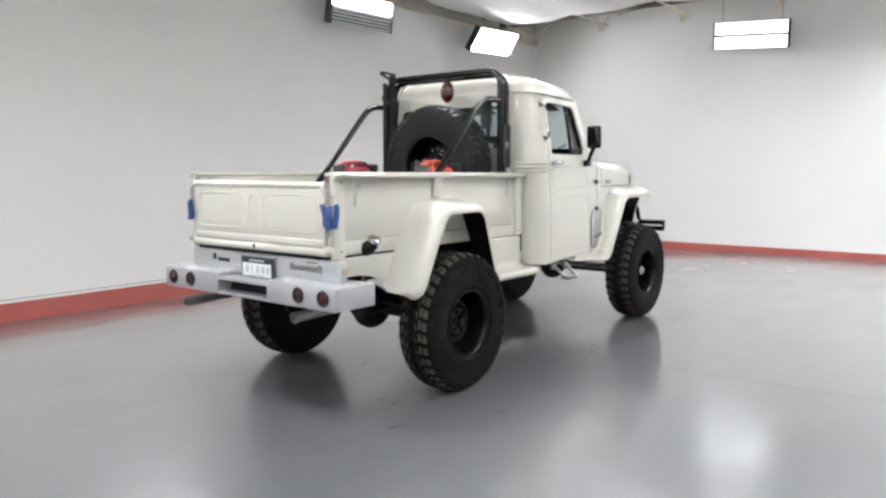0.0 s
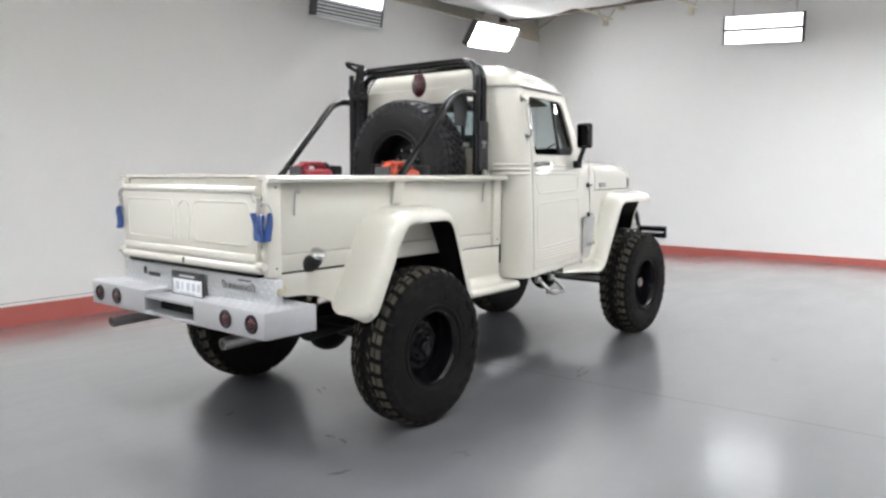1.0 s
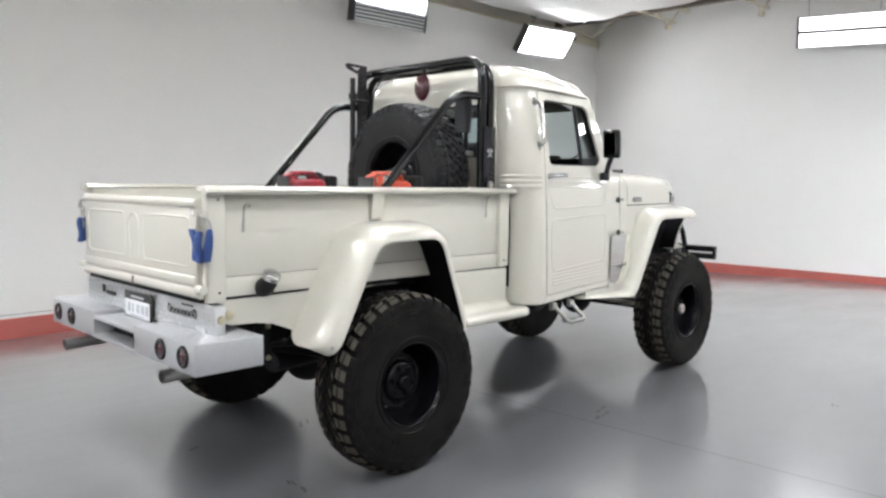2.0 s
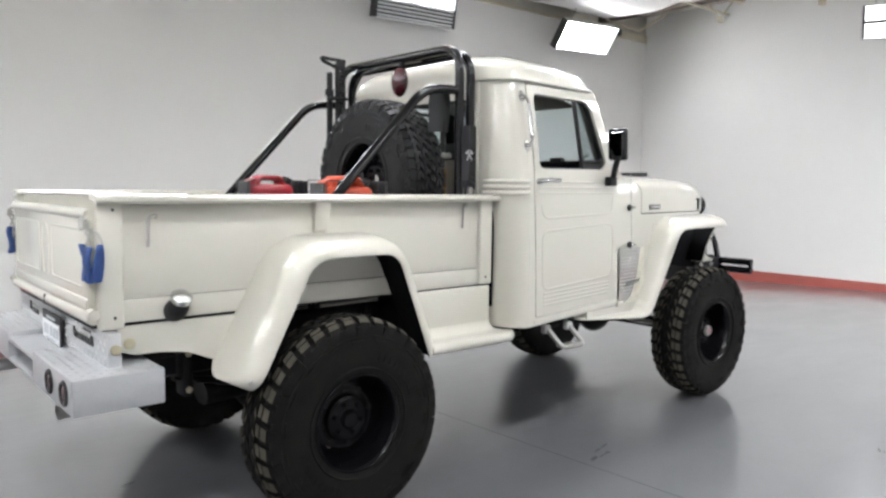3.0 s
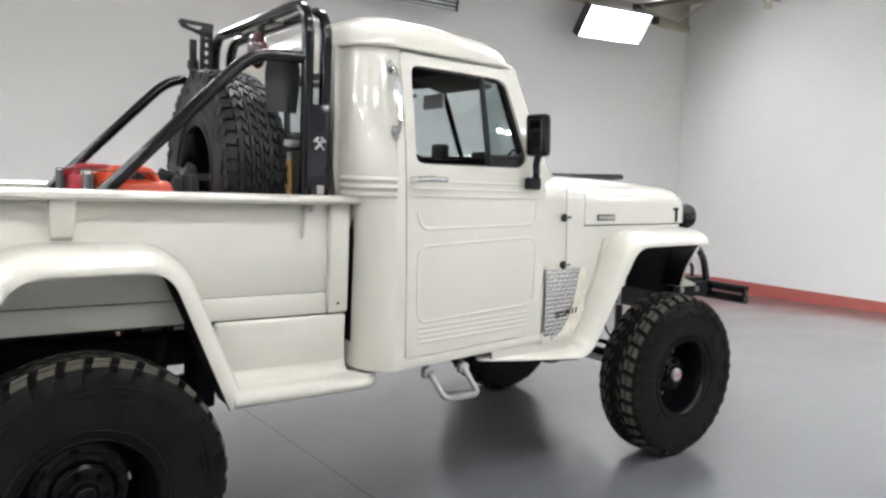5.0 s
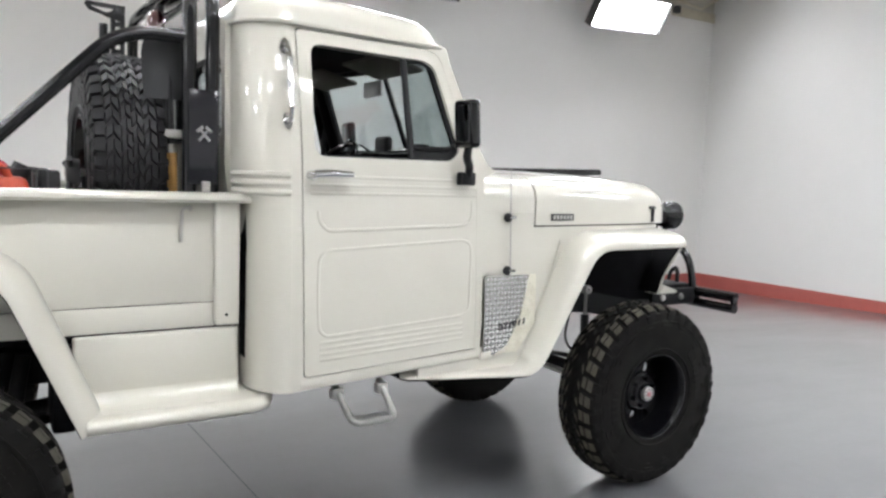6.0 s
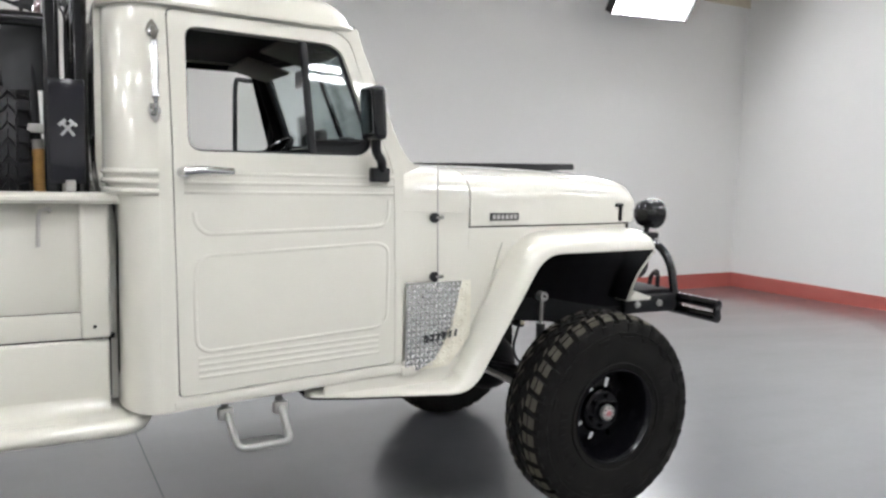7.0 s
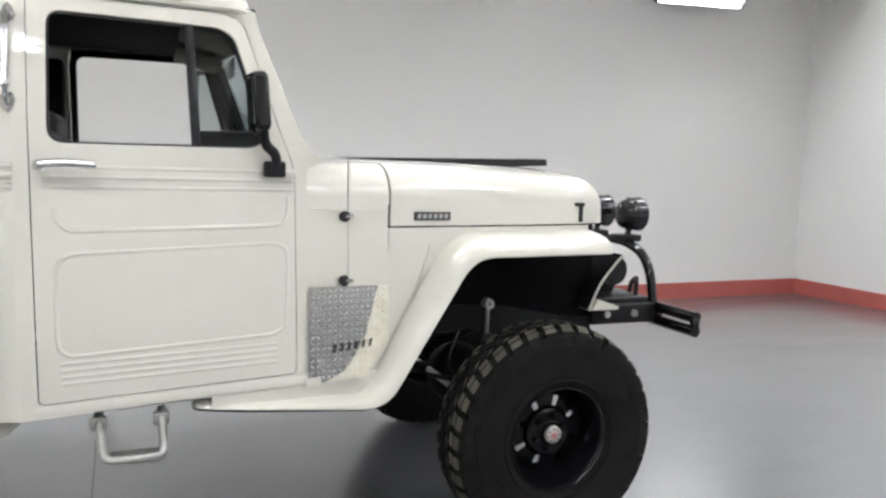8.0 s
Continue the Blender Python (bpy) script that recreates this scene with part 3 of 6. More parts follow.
part("cab_floor", B(1.14, 2.0, -0.60, 0.60, 0.72, 0.76, 0.01), UNDER, truck, "black cab floor")
for s in (R_, L_):
    WINDOW = WINDOW_R if s == R_ else WINDOW_L
    bm = bmesh.new()
    ring_panel(bm, CAB_SIDE, DOOR_GAP if s == R_ else GAP_L, (1.58, 1.35), lambda u, v: on_side(s, u, v), steps=3, base=40)
    thicken(bm, 0.025 * (1 if s > 0 else 1))
    part("cab_side", bm, CREAM, truck)
    # rear corner
    bm = bmesh.new()
    secs = []
    for k in range(9):
        z = Z_SILL + (Z_DRIP - Z_SILL) * (0, 0.2, 0.4, 0.5, 0.535, 0.577, 0.65, 0.82, 1.0)[k]
        w = side_y(1.16, z)
        row = []
        back_x = 0.145 - 0.036 * min(1.0, max(0.0, (1.46 - z) / 0.10))
        for j in range(11):
            a = math.pi / 2 * j / 10
            row.append((1.16 - back_x * math.sin(a) ** 0.95, s * (w - 0.19 * (1 - math.cos(a))), z))
        row.append((1.1595 - back_x, s * (w - 0.225), z))
        secs.append(row)
    loft(bm, secs)
    part("cab_corner", bm, CREAM, truck, angle=60)
    # door
    bm = bmesh.new()
    ring_panel(bm, DOOR if s == R_ else DOOR_L, WINDOW, (1.56, 1.75), lambda u, v: on_side(s, u, v, 0.004), steps=5, base=48)
    thicken(bm, 0.03)
    door = part("door", bm, CREAM, truck, "cream painted cab door with pressed ribs")
    # pressed ribs and panel outlines
    for zz in (1.425, 1.455, 1.485):
        part("rib", T([on_side(s, 1.235 + 0.76 * i / 12, zz, -0.005) for i in range(13)], 0.0115, 10), CREAM, door)
    for zz in (0.822, 0.843, 0.864, 0.885):
        part("rib", T([on_side(s, 1.275 + 0.66 * i / 12, zz + 0.012 * i / 12, -0.0045) for i in range(13)], 0.0105, 10), CREAM, door)
    up = [(1.265, 1.36), (1.268, 1.325), (1.30, 1.290), (1.9, 1.303), (1.955, 1.310), (1.972, 1.345), (1.972, 1.40)]
    part("upper_panel_edge", T([on_side(s, q.x, q.y, -0.0045) for q in rounded([(x, z, 0) for x, z in up], 0.03, 4)], 0.0115, 10), CREAM, door)
    lo = [(1.265, 1.10), (1.268, 1.19), (1.30, 1.220), (1.92, 1.244), (1.968, 1.230), (1.972, 1.18), (1.967, 0.96), (1.93, 0.930), (1.30, 0.906), (1.27, 0.930), (1.266, 1.00), (1.2655, 1.05)]
    part("lower_panel_edge", T([on_side(s, q.x, q.y, -0.0045) for q in rounded([(x, z, 0) for x, z in lo], 0.03, 4)], 0.0110, 10, closed=True), CREAM, door)
    part("window_gasket", T([on_side(s, u, v, -0.014) for u, v in WINDOW], 0.0065, 8, closed=True), BLACK_SATIN, door, "black rubber window seal")
    if s == L_:
        part("window_channel", T([on_side(s, u, v, -0.024) for u, v in WINDOW], 0.015, 8, closed=True), VINYL, door, "black window channel")
    # vent window: shut behind its bar on one side, swung open on the other
    bm = bmesh.new()
    if s == R_:
        part("vent_bar", T([on_side(s, 1.677, 1.553, -0.012), on_side(s, 1.657, 1.95, -0.012)], 0.015, 8, flat=(0.8, 1)), BLACK_SATIN, door, "black vent window bar")
        poly = [(1.68, 1.605), (1.86, 1.612), (1.892, 1.635), (1.797, 1.92), (1.76, 1.944), (1.66, 1.944)]
        prism(bm, poly, lambda u, v, d: on_side(s, u, v, -0.02 - d), 0.004)
        edge = [on_side(s, u, v, -0.016) for u, v in poly]
    else:
        poly = round_poly([(0.0, 1.575), (1.0, 1.590), (1.0, 1.95), (0.0, 1.985)], [0.06, 0.02, 0.02, 0.09])
        swing = lambda u, v, d=0.0: (1.765 + 0.125 * u + d, 0.925 - 0.265 * u, v)
        prism(bm, poly, swing, 0.004)
        edge = [swing(u, v, 0.002) for u, v in poly]
    ob = part("vent_pane", bm, GLASS_DARK if s == R_ else GLASS_CLEAR, door, "smoky vent window glass" if s == R_ else "clear vent window swung open")
    ob.visible_shadow = False
    part("vent_frame", T(edge, 0.008 if s == R_ else 0.013, 8, closed=True), BLACK_SATIN, door)
    if s == R_:
        bm = bmesh.new()
        prism(bm, [(1.675, 1.545), (1.885, 1.548), (1.905, 1.625), (1.675, 1.612)], lambda u, v, d: on_side(s, u, v, -0.022 - d), 0.010)
        part("vent_base", bm, BLACK_SATIN, door, "black lower vent window frame")
    bm = bmesh.new()
    prism(bm, [(1.925, 1.56), (2.02, 1.56), (1.852, 2.0), (1.80, 2.0)], lambda u, v, d: on_side(s, u, v, -0.030 - d), 0.006)
    part("pillar_trim", bm, VINYL, truck, "black inner pillar trim")
    # inner trim
    bm = bmesh.new()
    inner_door = [(1.22, 0.78), (1.99, 0.79), (1.99, 1.545), (1.22, 1.545)]
    prism(bm, inner_door, lambda u, v, d: on_side(s, u, v, -0.04 - d), 0.02)
    part("inner_trim", bm, VINYL, door, "black door trim")
    bm = bmesh.new()
    ring_panel(bm, [(1.195, 1.50), (2.00, 1.50), (1.975, 1.62), (1.855, 2.018), (1.195, 2.018)], WINDOW, (1.56, 1.75), lambda u, v: on_side(s, u, v, -0.036), steps=3, base=40)
    thicken(bm, 0.006)
    part("inner_frame", bm, VINYL, door, "black inner window surround")
    # handle
    bm = bmesh.new()
    hp = [on_side(s, 1.225, 1.487, 0.012), on_side(s, 1.235, 1.492, 0.042), on_side(s, 1.30, 1.497, 0.052), on_side(s, 1.385, 1.494, 0.046)]
    tube(bm, hp, [0.015, 0.014, 0.012, 0.010], 10, flat=(0.9, 1))
    tube(bm, [on_side(s, 1.235, 1.488, -0.005), on_side(s, 1.235, 1.488, 0.03)], 0.017, 12)
    part("door_handle", bm, CHROME, door, "chrome door handle")
    # grab handle on the corner
    g = bmesh.new()
    gx = 1.152
    bar = ((1.930, 0.020, 0.009), (1.915, 0.040, 0.008), (1.895, 0.046, 0.007), (1.885, 0.047, 0.012), (1.870, 0.047, 0.009), (1.800, 0.048, 0.0125), (1.730, 0.047, 0.009), (1.715, 0.047, 0.012), (1.705, 0.046, 0.007), (1.685, 0.040, 0.008), (1.670, 0.020, 0.009))
    tube(g, [on_side(s, gx, zz, o) for zz, o, r in bar], [r for zz, o, r in bar], 12)
    for zz, e in ((1.925, 1), (1.675, -1)):
        tube(g, [on_side(s, gx, zz, -0.004), on_side(s, gx, zz, 0.026)], 0.012, 10)
        prism(g, [(gx - 0.020, zz), (gx - 0.013, zz - e * 0.022), (gx + 0.013, zz - e * 0.022), (gx + 0.020, zz), (gx + 0.012, zz + e * 0.022), (gx, zz + e * 0.036), (gx - 0.012, zz + e * 0.022)], lambda u, v, d: on_side(s, u, v, 0.001 + d), 0.008)
    part("grab_handle", g, CHROME, truck, "chrome grab handle")
    # belt ribs round the corner
    for zz in (1.425, 1.455, 1.485):
        row = []
        for j in range(11):
            a = math.pi / 2 * j / 10
            w = side_y(1.16, zz)
            row.append((1.16 - 0.145 * math.sin(a) ** 0.95, s * (w - 0.19 * (1 - math.cos(a))), zz))
        part("belt_rib", T(row, 0.0105, 8), CREAM, truck)
    # sill
    part("sill", T([on_side(s, 1.20, 0.738, -0.012), on_side(s, 2.10, 0.758, -0.010)], 0.020, 8, flat=(0.8, 1.2)), CREAM, truck)

# rear wall with its window
bm = bmesh.new()
REAR_W = 0.575
rear_out = [(-REAR_W, Z_SILL), (REAR_W, Z_SILL), (REAR_W - 0.02, Z_DRIP), (-REAR_W + 0.02, Z_DRIP)]
rear_win = round_poly([(-0.525, 1.60), (0.525, 1.60), (0.505, 1.92), (-0.505, 1.92)], 0.06)
ring_panel(bm, rear_out, rear_win, (0, 1.76), lambda u, v: (1.015 + 0.036 * min(1.0, max(0.0, (1.46 - v) / 0.10)), u, v), steps=8)
thicken(bm, 0.02)
part("cab_rear", bm, CREAM, truck)
part("rear_window_seal", T([(1.012, u, v) for u, v in rear_win], 0.013, 8, closed=True), BLACK_SATIN, truck, "black rear window seal")
bm = bmesh.new()
prism(bm, rear_win, lambda u, v, d: (1.022 + d, u, v), 0.004)
ob = part("rear_window_pane", bm, GLASS_TINT, truck, "tinted rear glass")
ob.visible_shadow = False

# roof
plan = []
for j in range(11):
    a = math.pi / 2 * j / 10
    plan.append((1.185 - 0.175 * math.sin(a), 0.715 - 0.17 * (1 - math.cos(a))))
half = [(1.0105, 0.2)] + list(reversed(plan))
half += [(1.5, 0.685), (1.78, 0.650), (1.835, 0.628), (1.868, 0.585), (1.892, 0.45), (1.902, 0.2)]
outline = [(x, y) for x, y in half] + [(x, -y) for x, y in reversed(half)]
cx, cy = 1.46, 0.0
bm = bmesh.new()
rings = []
for f, z, e in ((0.985, 2.010, 0), (1.0, 2.010, 0.014), (1.0, 2.019, 0.018), (1.0, 2.028, 0.014), (0.99, 2.032, 0.0)):
    rings.append([(cx + (x - cx) * f + (e if x > cx else -e) * 0.7, y * f + (e if y > 0 else -e), z) for x, y in outline])
for k in range(1, 12):
    s_ = math.cos(math.pi / 2 * k / 12)
    zz = 2.032 + 0.165 * (1 - s_ ** 3.2) ** (1 / 2.2)
    rings.append([(cx + (x - cx) * (0.985 * s_), y * 0.985 * s_, zz - 0.03 * max(0, (cx + (x - cx) * s_ - 1.45))) for x, y in outline])
loft(bm, rings, closed=True, cap1=True)
part("roof", bm, CREAM, truck, angle=50)
part("headliner", B(1.05, 1.88, -0.60, 0.60, 2.02, 2.04, 0.008), VINYL, truck, "black headliner")

# windshield
def ws(u, v):
    """u across, v 0..1 up the slope."""
    x = 2.010 - 0.180 * v + 0.078 * (1 - abs(u)) ** 0.85
    z = 1.555 + 0.45 * v
    return (x, u * (0.60 - 0.045 * v), z)


bm = bmesh.new()
loft(bm, [[ws(u / 4, v) for u in range(-4, 5)] for v in (0.02, 0.98)])
thicken(bm, 0.004)
ob = part("windshield_pane", bm, GLASS_TINT, truck, "tinted windshield glass")
ob.visible_shadow = False
part("windshield_seal", T([ws(-1, 0), ws(0, 0), ws(1, 0), ws(1, 1), ws(0, 1), ws(-1, 1)], 0.016, 8, bend=0.03, closed=True), BLACK_SATIN, truck, "black windshield seal")
part("windshield_bar", T([ws(0, 0), ws(0, 1)], 0.014, 8), BLACK_PAINT, truck, "black windshield divider")
for s in (R_, L_):
    part("windshield_post", T([(1.995, s * 0.640, 1.54), (1.840, s * 0.595, 1.97)], 0.042, 10, flat=(0.8, 1)), VINYL, truck, "black inner windshield post")
    # wipers
    part("wiper", T([(2.085, s * 0.25, 1.565), (2.03, s * 0.48, 1.66)], 0.006, 6), BLACK_SATIN, truck, "black wiper arm")

# cowl and hood
def hood_section(x, z0, drop=0.0, inset=0.0, n=14):
    w = lerp_table(SIDE, x) - inset
    pts = []
    zt = 1.545 - drop
    zs = 1.405 - drop * 0.6
    side = [(w + 0.012 * (1.4 - z0) / 0.7, z0), (w + 0.006 * (1.4 - z0) / 0.7, (z0 + zs) / 2), (w, zs)]
    for k in range(1, 8):
        a = math.pi / 2 * k / 8
        side.append((w - 0.15 * (1 - math.cos(a)), zs + (zt - 0.022 - zs) * math.sin(a)))
    side += [(w - 0.22, zt - 0.012), (w - 0.34, zt - 0.003)]
    right = [(x, -y, z) for y, z in side]
    left = [(x, y, z) for y, z in reversed(side)]
    return right + [(x, 0, zt)] + left


bm = bmesh.new()
loft(bm, [hood_section(x, 0.69) for x in (2.035, 2.1, 2.2, 2.29, 2.350)])
thicken(bm, 0.02)
part("cowl", bm, CREAM, truck)
bm = bmesh.new()
xs = [(2.360, 0, 0), (2.6, 0, 0), (2.8, 0.002, 0), (3.0, 0.006, 0), (3.2, 0.014, 0), (3.30, 0.022, 0.002), (3.36, 0.036, 0.010), (3.395, 0.060, 0.022), (3.41, 0.095, 0.040)]
loft(bm, [hood_section(x, 1.2975, d, i) for x, d, i in xs])
rows = [hood_section(x, 1.2975, d, i) for x, d, i in xs[-1:]]
thicken(bm, 0.012)
hood = part("hood", bm, CREAM, truck, "cream painted hood")
for s in (R_, L_):
    # Black strip that paints the shade in the hood gap.
    bm = bmesh.new()
    loft(bm, [[(x, s * (lerp_table(SIDE, x) - d), z) for d, z in ((0.007, 1.262), (0.007, 1.310), (0.03, 1.310), (0.03, 1.262))] for x in (2.352, 2.6, 2.9, 3.1, 3.34)], closed=True, cap0=True, cap1=True)
    part("hood_gap_shade", bm, LINER, truck, "black strip painting the shade under the hood edge")
part("grille_panel", B(3.37, 3.405, -0.422, 0.422, 0.98, 1.46, 0.012), CREAM, truck)
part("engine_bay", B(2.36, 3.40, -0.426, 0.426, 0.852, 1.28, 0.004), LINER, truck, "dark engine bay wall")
# hood scoop strip
bm = bmesh.new()
prism(bm, [(2.34, 1.545), (2.36, 1.553), (3.36, 1.578), (3.375, 1.572), (3.375, 1.545), (3.2, 1.535), (2.36, 1.543)], lambda u, v, d: (u, -0.02 + d, v), 0.24, 0.004)
part("hood_strip", bm, BLACK_SATIN, hood, "matt black raised hood strip")
for s in (R_, L_):
    # hood latch and badge
    lx = 3.26
    ly = lerp_table(SIDE, lx)
    bm = bmesh.new()
    box(bm, lx - 0.008, lx + 0.008, s * ly - 0.012, s * ly + 0.012, 1.305, 1.385, 0.004)
    box(bm, lx - 0.035, lx + 0.014, s * ly - 0.014, s * ly + 0.014, 1.372, 1.388, 0.005)
    part("hood_latch", bm, BLACK_SATIN, hood, "black rubber hood latch")
    b0, b1 = 2.455, 2.610
    bm = bmesh.new()
    prism(bm, [(b0, 1.318), (b1, 1.318), (b1, 1.350), (b0, 1.350)], lambda u, v, d: (u, s * (lerp_table(SIDE, u) + 0.004 + d), v), 0.004, 0.001)
    badge = part("badge", bm, INK, hood, "small black badge with bright edging")
    for k in range(6):
        u0 = b0 + 0.012 + k * 0.023
        bm = bmesh.new()
        prism(bm, [(u0, 1.325), (u0 + 0.015, 1.325), (u0 + 0.017, 1.343), (u0 + 0.002, 1.343)], lambda u, v, d: (u, s * (lerp_table(SIDE, u) + 0.008 + d), v), 0.002)
        part("badge_bar", bm, STEEL, badge)
    # cowl studs, aerial rod, cover seam
    for zz in (1.335, 1.105):
        st = part("cowl_stud", LA([(0, 0.0), (0.020, 0.0), (0.020, 0.010), (0.012, 0.014), (0, 0.015)], 16,
                                  pose(2.178, s * (side_y(2.178, zz)), zz, 0, 0, 0 if s > 0 else 180), close=False), BLACK_SATIN, truck, "black rubber grommet")
        part("pin", T([(2.185, s * (side_y(2.185, zz) + 0.012), zz), (2.20, s * (side_y(2.2, zz) + 0.034), zz + 0.004)], 0.007, 8), CHROME, st, "chrome hinge pin")
    part("aerial", T([on_side(s, 2.192, 1.06, 0.012), on_side(s, 2.188, 1.55, 0.010)], 0.0028, 6), STEEL, truck, "thin steel rod")
    part("cowl_vent_seam", T([on_side(s, 2.045, 1.362, 0.0005), on_side(s, 2.345, 1.352, 0.0005)], 0.0022, 6), CREAM, truck)
    seam = [(2.53, 1.225), (2.47, 1.05), (2.41, 0.92), (2.375, 0.84)]
    part("fender_seam", T([(q.x, s * (lerp_table(SIDE, q.x) + 0.0015), q.y) for q in rounded([(x, z, 0) for x, z in seam], 0.05, 4)], 0.0030, 6), CREAM, truck, "thin fender seam")
    # tread-plate panel
    pl = round_poly([(2.048, 0.742), (2.25, 0.748), (2.345, 0.86), (2.352, 1.082), (2.048, 1.088)], [0.003, 0.05, 0.05, 0.003, 0.003])
    bm = bmesh.new()
    prism(bm, pl, lambda u, v, d: on_side(s, u, v, 0.009 + d), 0.003)
    panel = part("tread_plate_panel", bm, TREADPLATE, truck, "bright diamond tread-plate panel with the fender reflection painted on its edge")
    bm, reflected = bmesh.new(), bmesh.new()
    for iz in range(16):
        for ix in range(15):
            u = 2.062 + ix * 0.0205
            v = 0.760 + iz * 0.0208
            if u > 2.335 or u > 2.24 + (v - 0.77) * 1.0:
                continue
            # Past this edge the lozenges take the painted reflection's cream.
            edge = 2.300 - 0.13 * max(0, (1.08 - v) / 0.33) ** 1.6
            into = bm if u < edge else reflected
            an = 0.75 if (ix + iz) % 2 else -0.75
            du, dv = math.cos(an) * 0.0110, math.sin(an) * 0.0110
            nu, nv = -math.sin(an) * 0.0042, math.cos(an) * 0.0042
            lift = 0.0118 if into is bm else 0.0128
            a = [into.verts.new(on_side(s, u + p, v + q, lift)) for p, q in ((-du, -dv), (nu, nv), (du, dv), (-nu, -nv))]
            t1, t2 = into.verts.new(on_side(s, u - du * 0.5, v - dv * 0.5, 0.0150)), into.verts.new(on_side(s, u + du * 0.5, v + dv * 0.5, 0.0150))
            for q in ((a[0], a[1], t1), (a[1], t2, t1), (a[1], a[2], t2), (a[2], a[3], t2), (a[3], t1, t2), (a[3], a[0], t1)):
                into.faces.new(q)
    tagged(part("tread_pattern", bm, LOZENGE, panel, "raised bright lozenges"), kind="stuff")
    tagged(part("reflected_pattern", reflected, CREAM_REFLECTION, panel, "lozenges coloured cream for the fender reflection"), kind="stuff")
    # The fender's reflection, laid over the metal as a cream patch.
    bm = bmesh.new()
    edge_poly = [(2.306, 1.085), (2.350, 1.083), (2.351, 0.86), (2.25, 0.745), (2.11, 0.744), (2.140, 0.757), (2.178, 0.775), (2.198, 0.80), (2.226, 0.84), (2.238, 0.865), (2.262, 0.91), (2.270, 0.95), (2.285, 1.00), (2.292, 1.04)]
    prism(bm, edge_poly, lambda u, v, d: on_side(s, u, v, 0.0121 + d), 0.0010)
    part("reflection_patch", bm, CREAM_REFLECTION, panel, "cream patch painting the fender reflection along the panel edge")
    for k in range(6):
        u0 = 2.135 + k * 0.027
        v0 = 0.848 + k * 0.003
        bm = bmesh.new()
        prism(bm, [(u0, v0), (u0 + 0.010, v0), (u0 + 0.015, v0 + 0.028), (u0 + 0.005, v0 + 0.028)], lambda u, v, d: on_side(s, u, v, 0.016 + d), 0.003)
        part("lettering_bar", bm, INK, panel, "small black lettering bars")

# ---- fenders ----
def fender(s, path, y_in, y_out, bend, scale=lambda k: 1.0, name="fender", tip=0.0):
    """A pressed fender: a crowned sheet swept along the wheel arch, with a turned-down lip. path: lip line (x, z), rear to front."""
    P = [Vector((p.x, p.y)) for p in rounded([(x, z, 0) for x, z in path], bend, 8)]
    prof = [(0.0, 0.085), (0.35, 0.080), (0.62, 0.070), (0.80, 0.058), (0.91, 0.044), (0.97, 0.026), (1.0, 0.006), (0.992, -0.002)]
    secs, liner = [], []
    first = (P[1] - P[0]).normalized()
    P = [P[0] + first * a for a in (0.0, 0.004, 0.012, 0.024, 0.040, 0.060, 0.085, 0.18)] + P[1:]
    N = len(P)
    for i, p in enumerate(P):
        d = (P[min(i + 1, N - 1)] - P[max(i - 1, 0)]).normalized()
        nrm = Vector((-d.y, d.x))
        run = (p - P[0]).length
        k = scale(max(0.0, i - 7) / (N - 8)) if i > 7 else scale(0.0) + (scale(1e-3) - scale(0.0)) * i / 7
        a, b = y_in(p.x), y_out(p.x)
        if tip and run < tip:
            cut = tip * (1 - math.sqrt(max(0.0, 1 - (1 - run / tip) ** 2)))
            a, b = a + cut, b - cut
        secs.append([(p.x + nrm.x * h * k, s * (a + (b - a) * f), p.y + nrm.y * h * k) for f, h in prof])
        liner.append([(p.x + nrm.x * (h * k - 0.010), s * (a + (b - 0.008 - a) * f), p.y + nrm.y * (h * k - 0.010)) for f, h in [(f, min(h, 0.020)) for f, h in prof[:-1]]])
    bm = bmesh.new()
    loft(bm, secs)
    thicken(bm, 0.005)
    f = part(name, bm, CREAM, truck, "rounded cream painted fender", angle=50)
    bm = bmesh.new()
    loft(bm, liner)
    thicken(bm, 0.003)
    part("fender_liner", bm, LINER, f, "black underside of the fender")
    return f


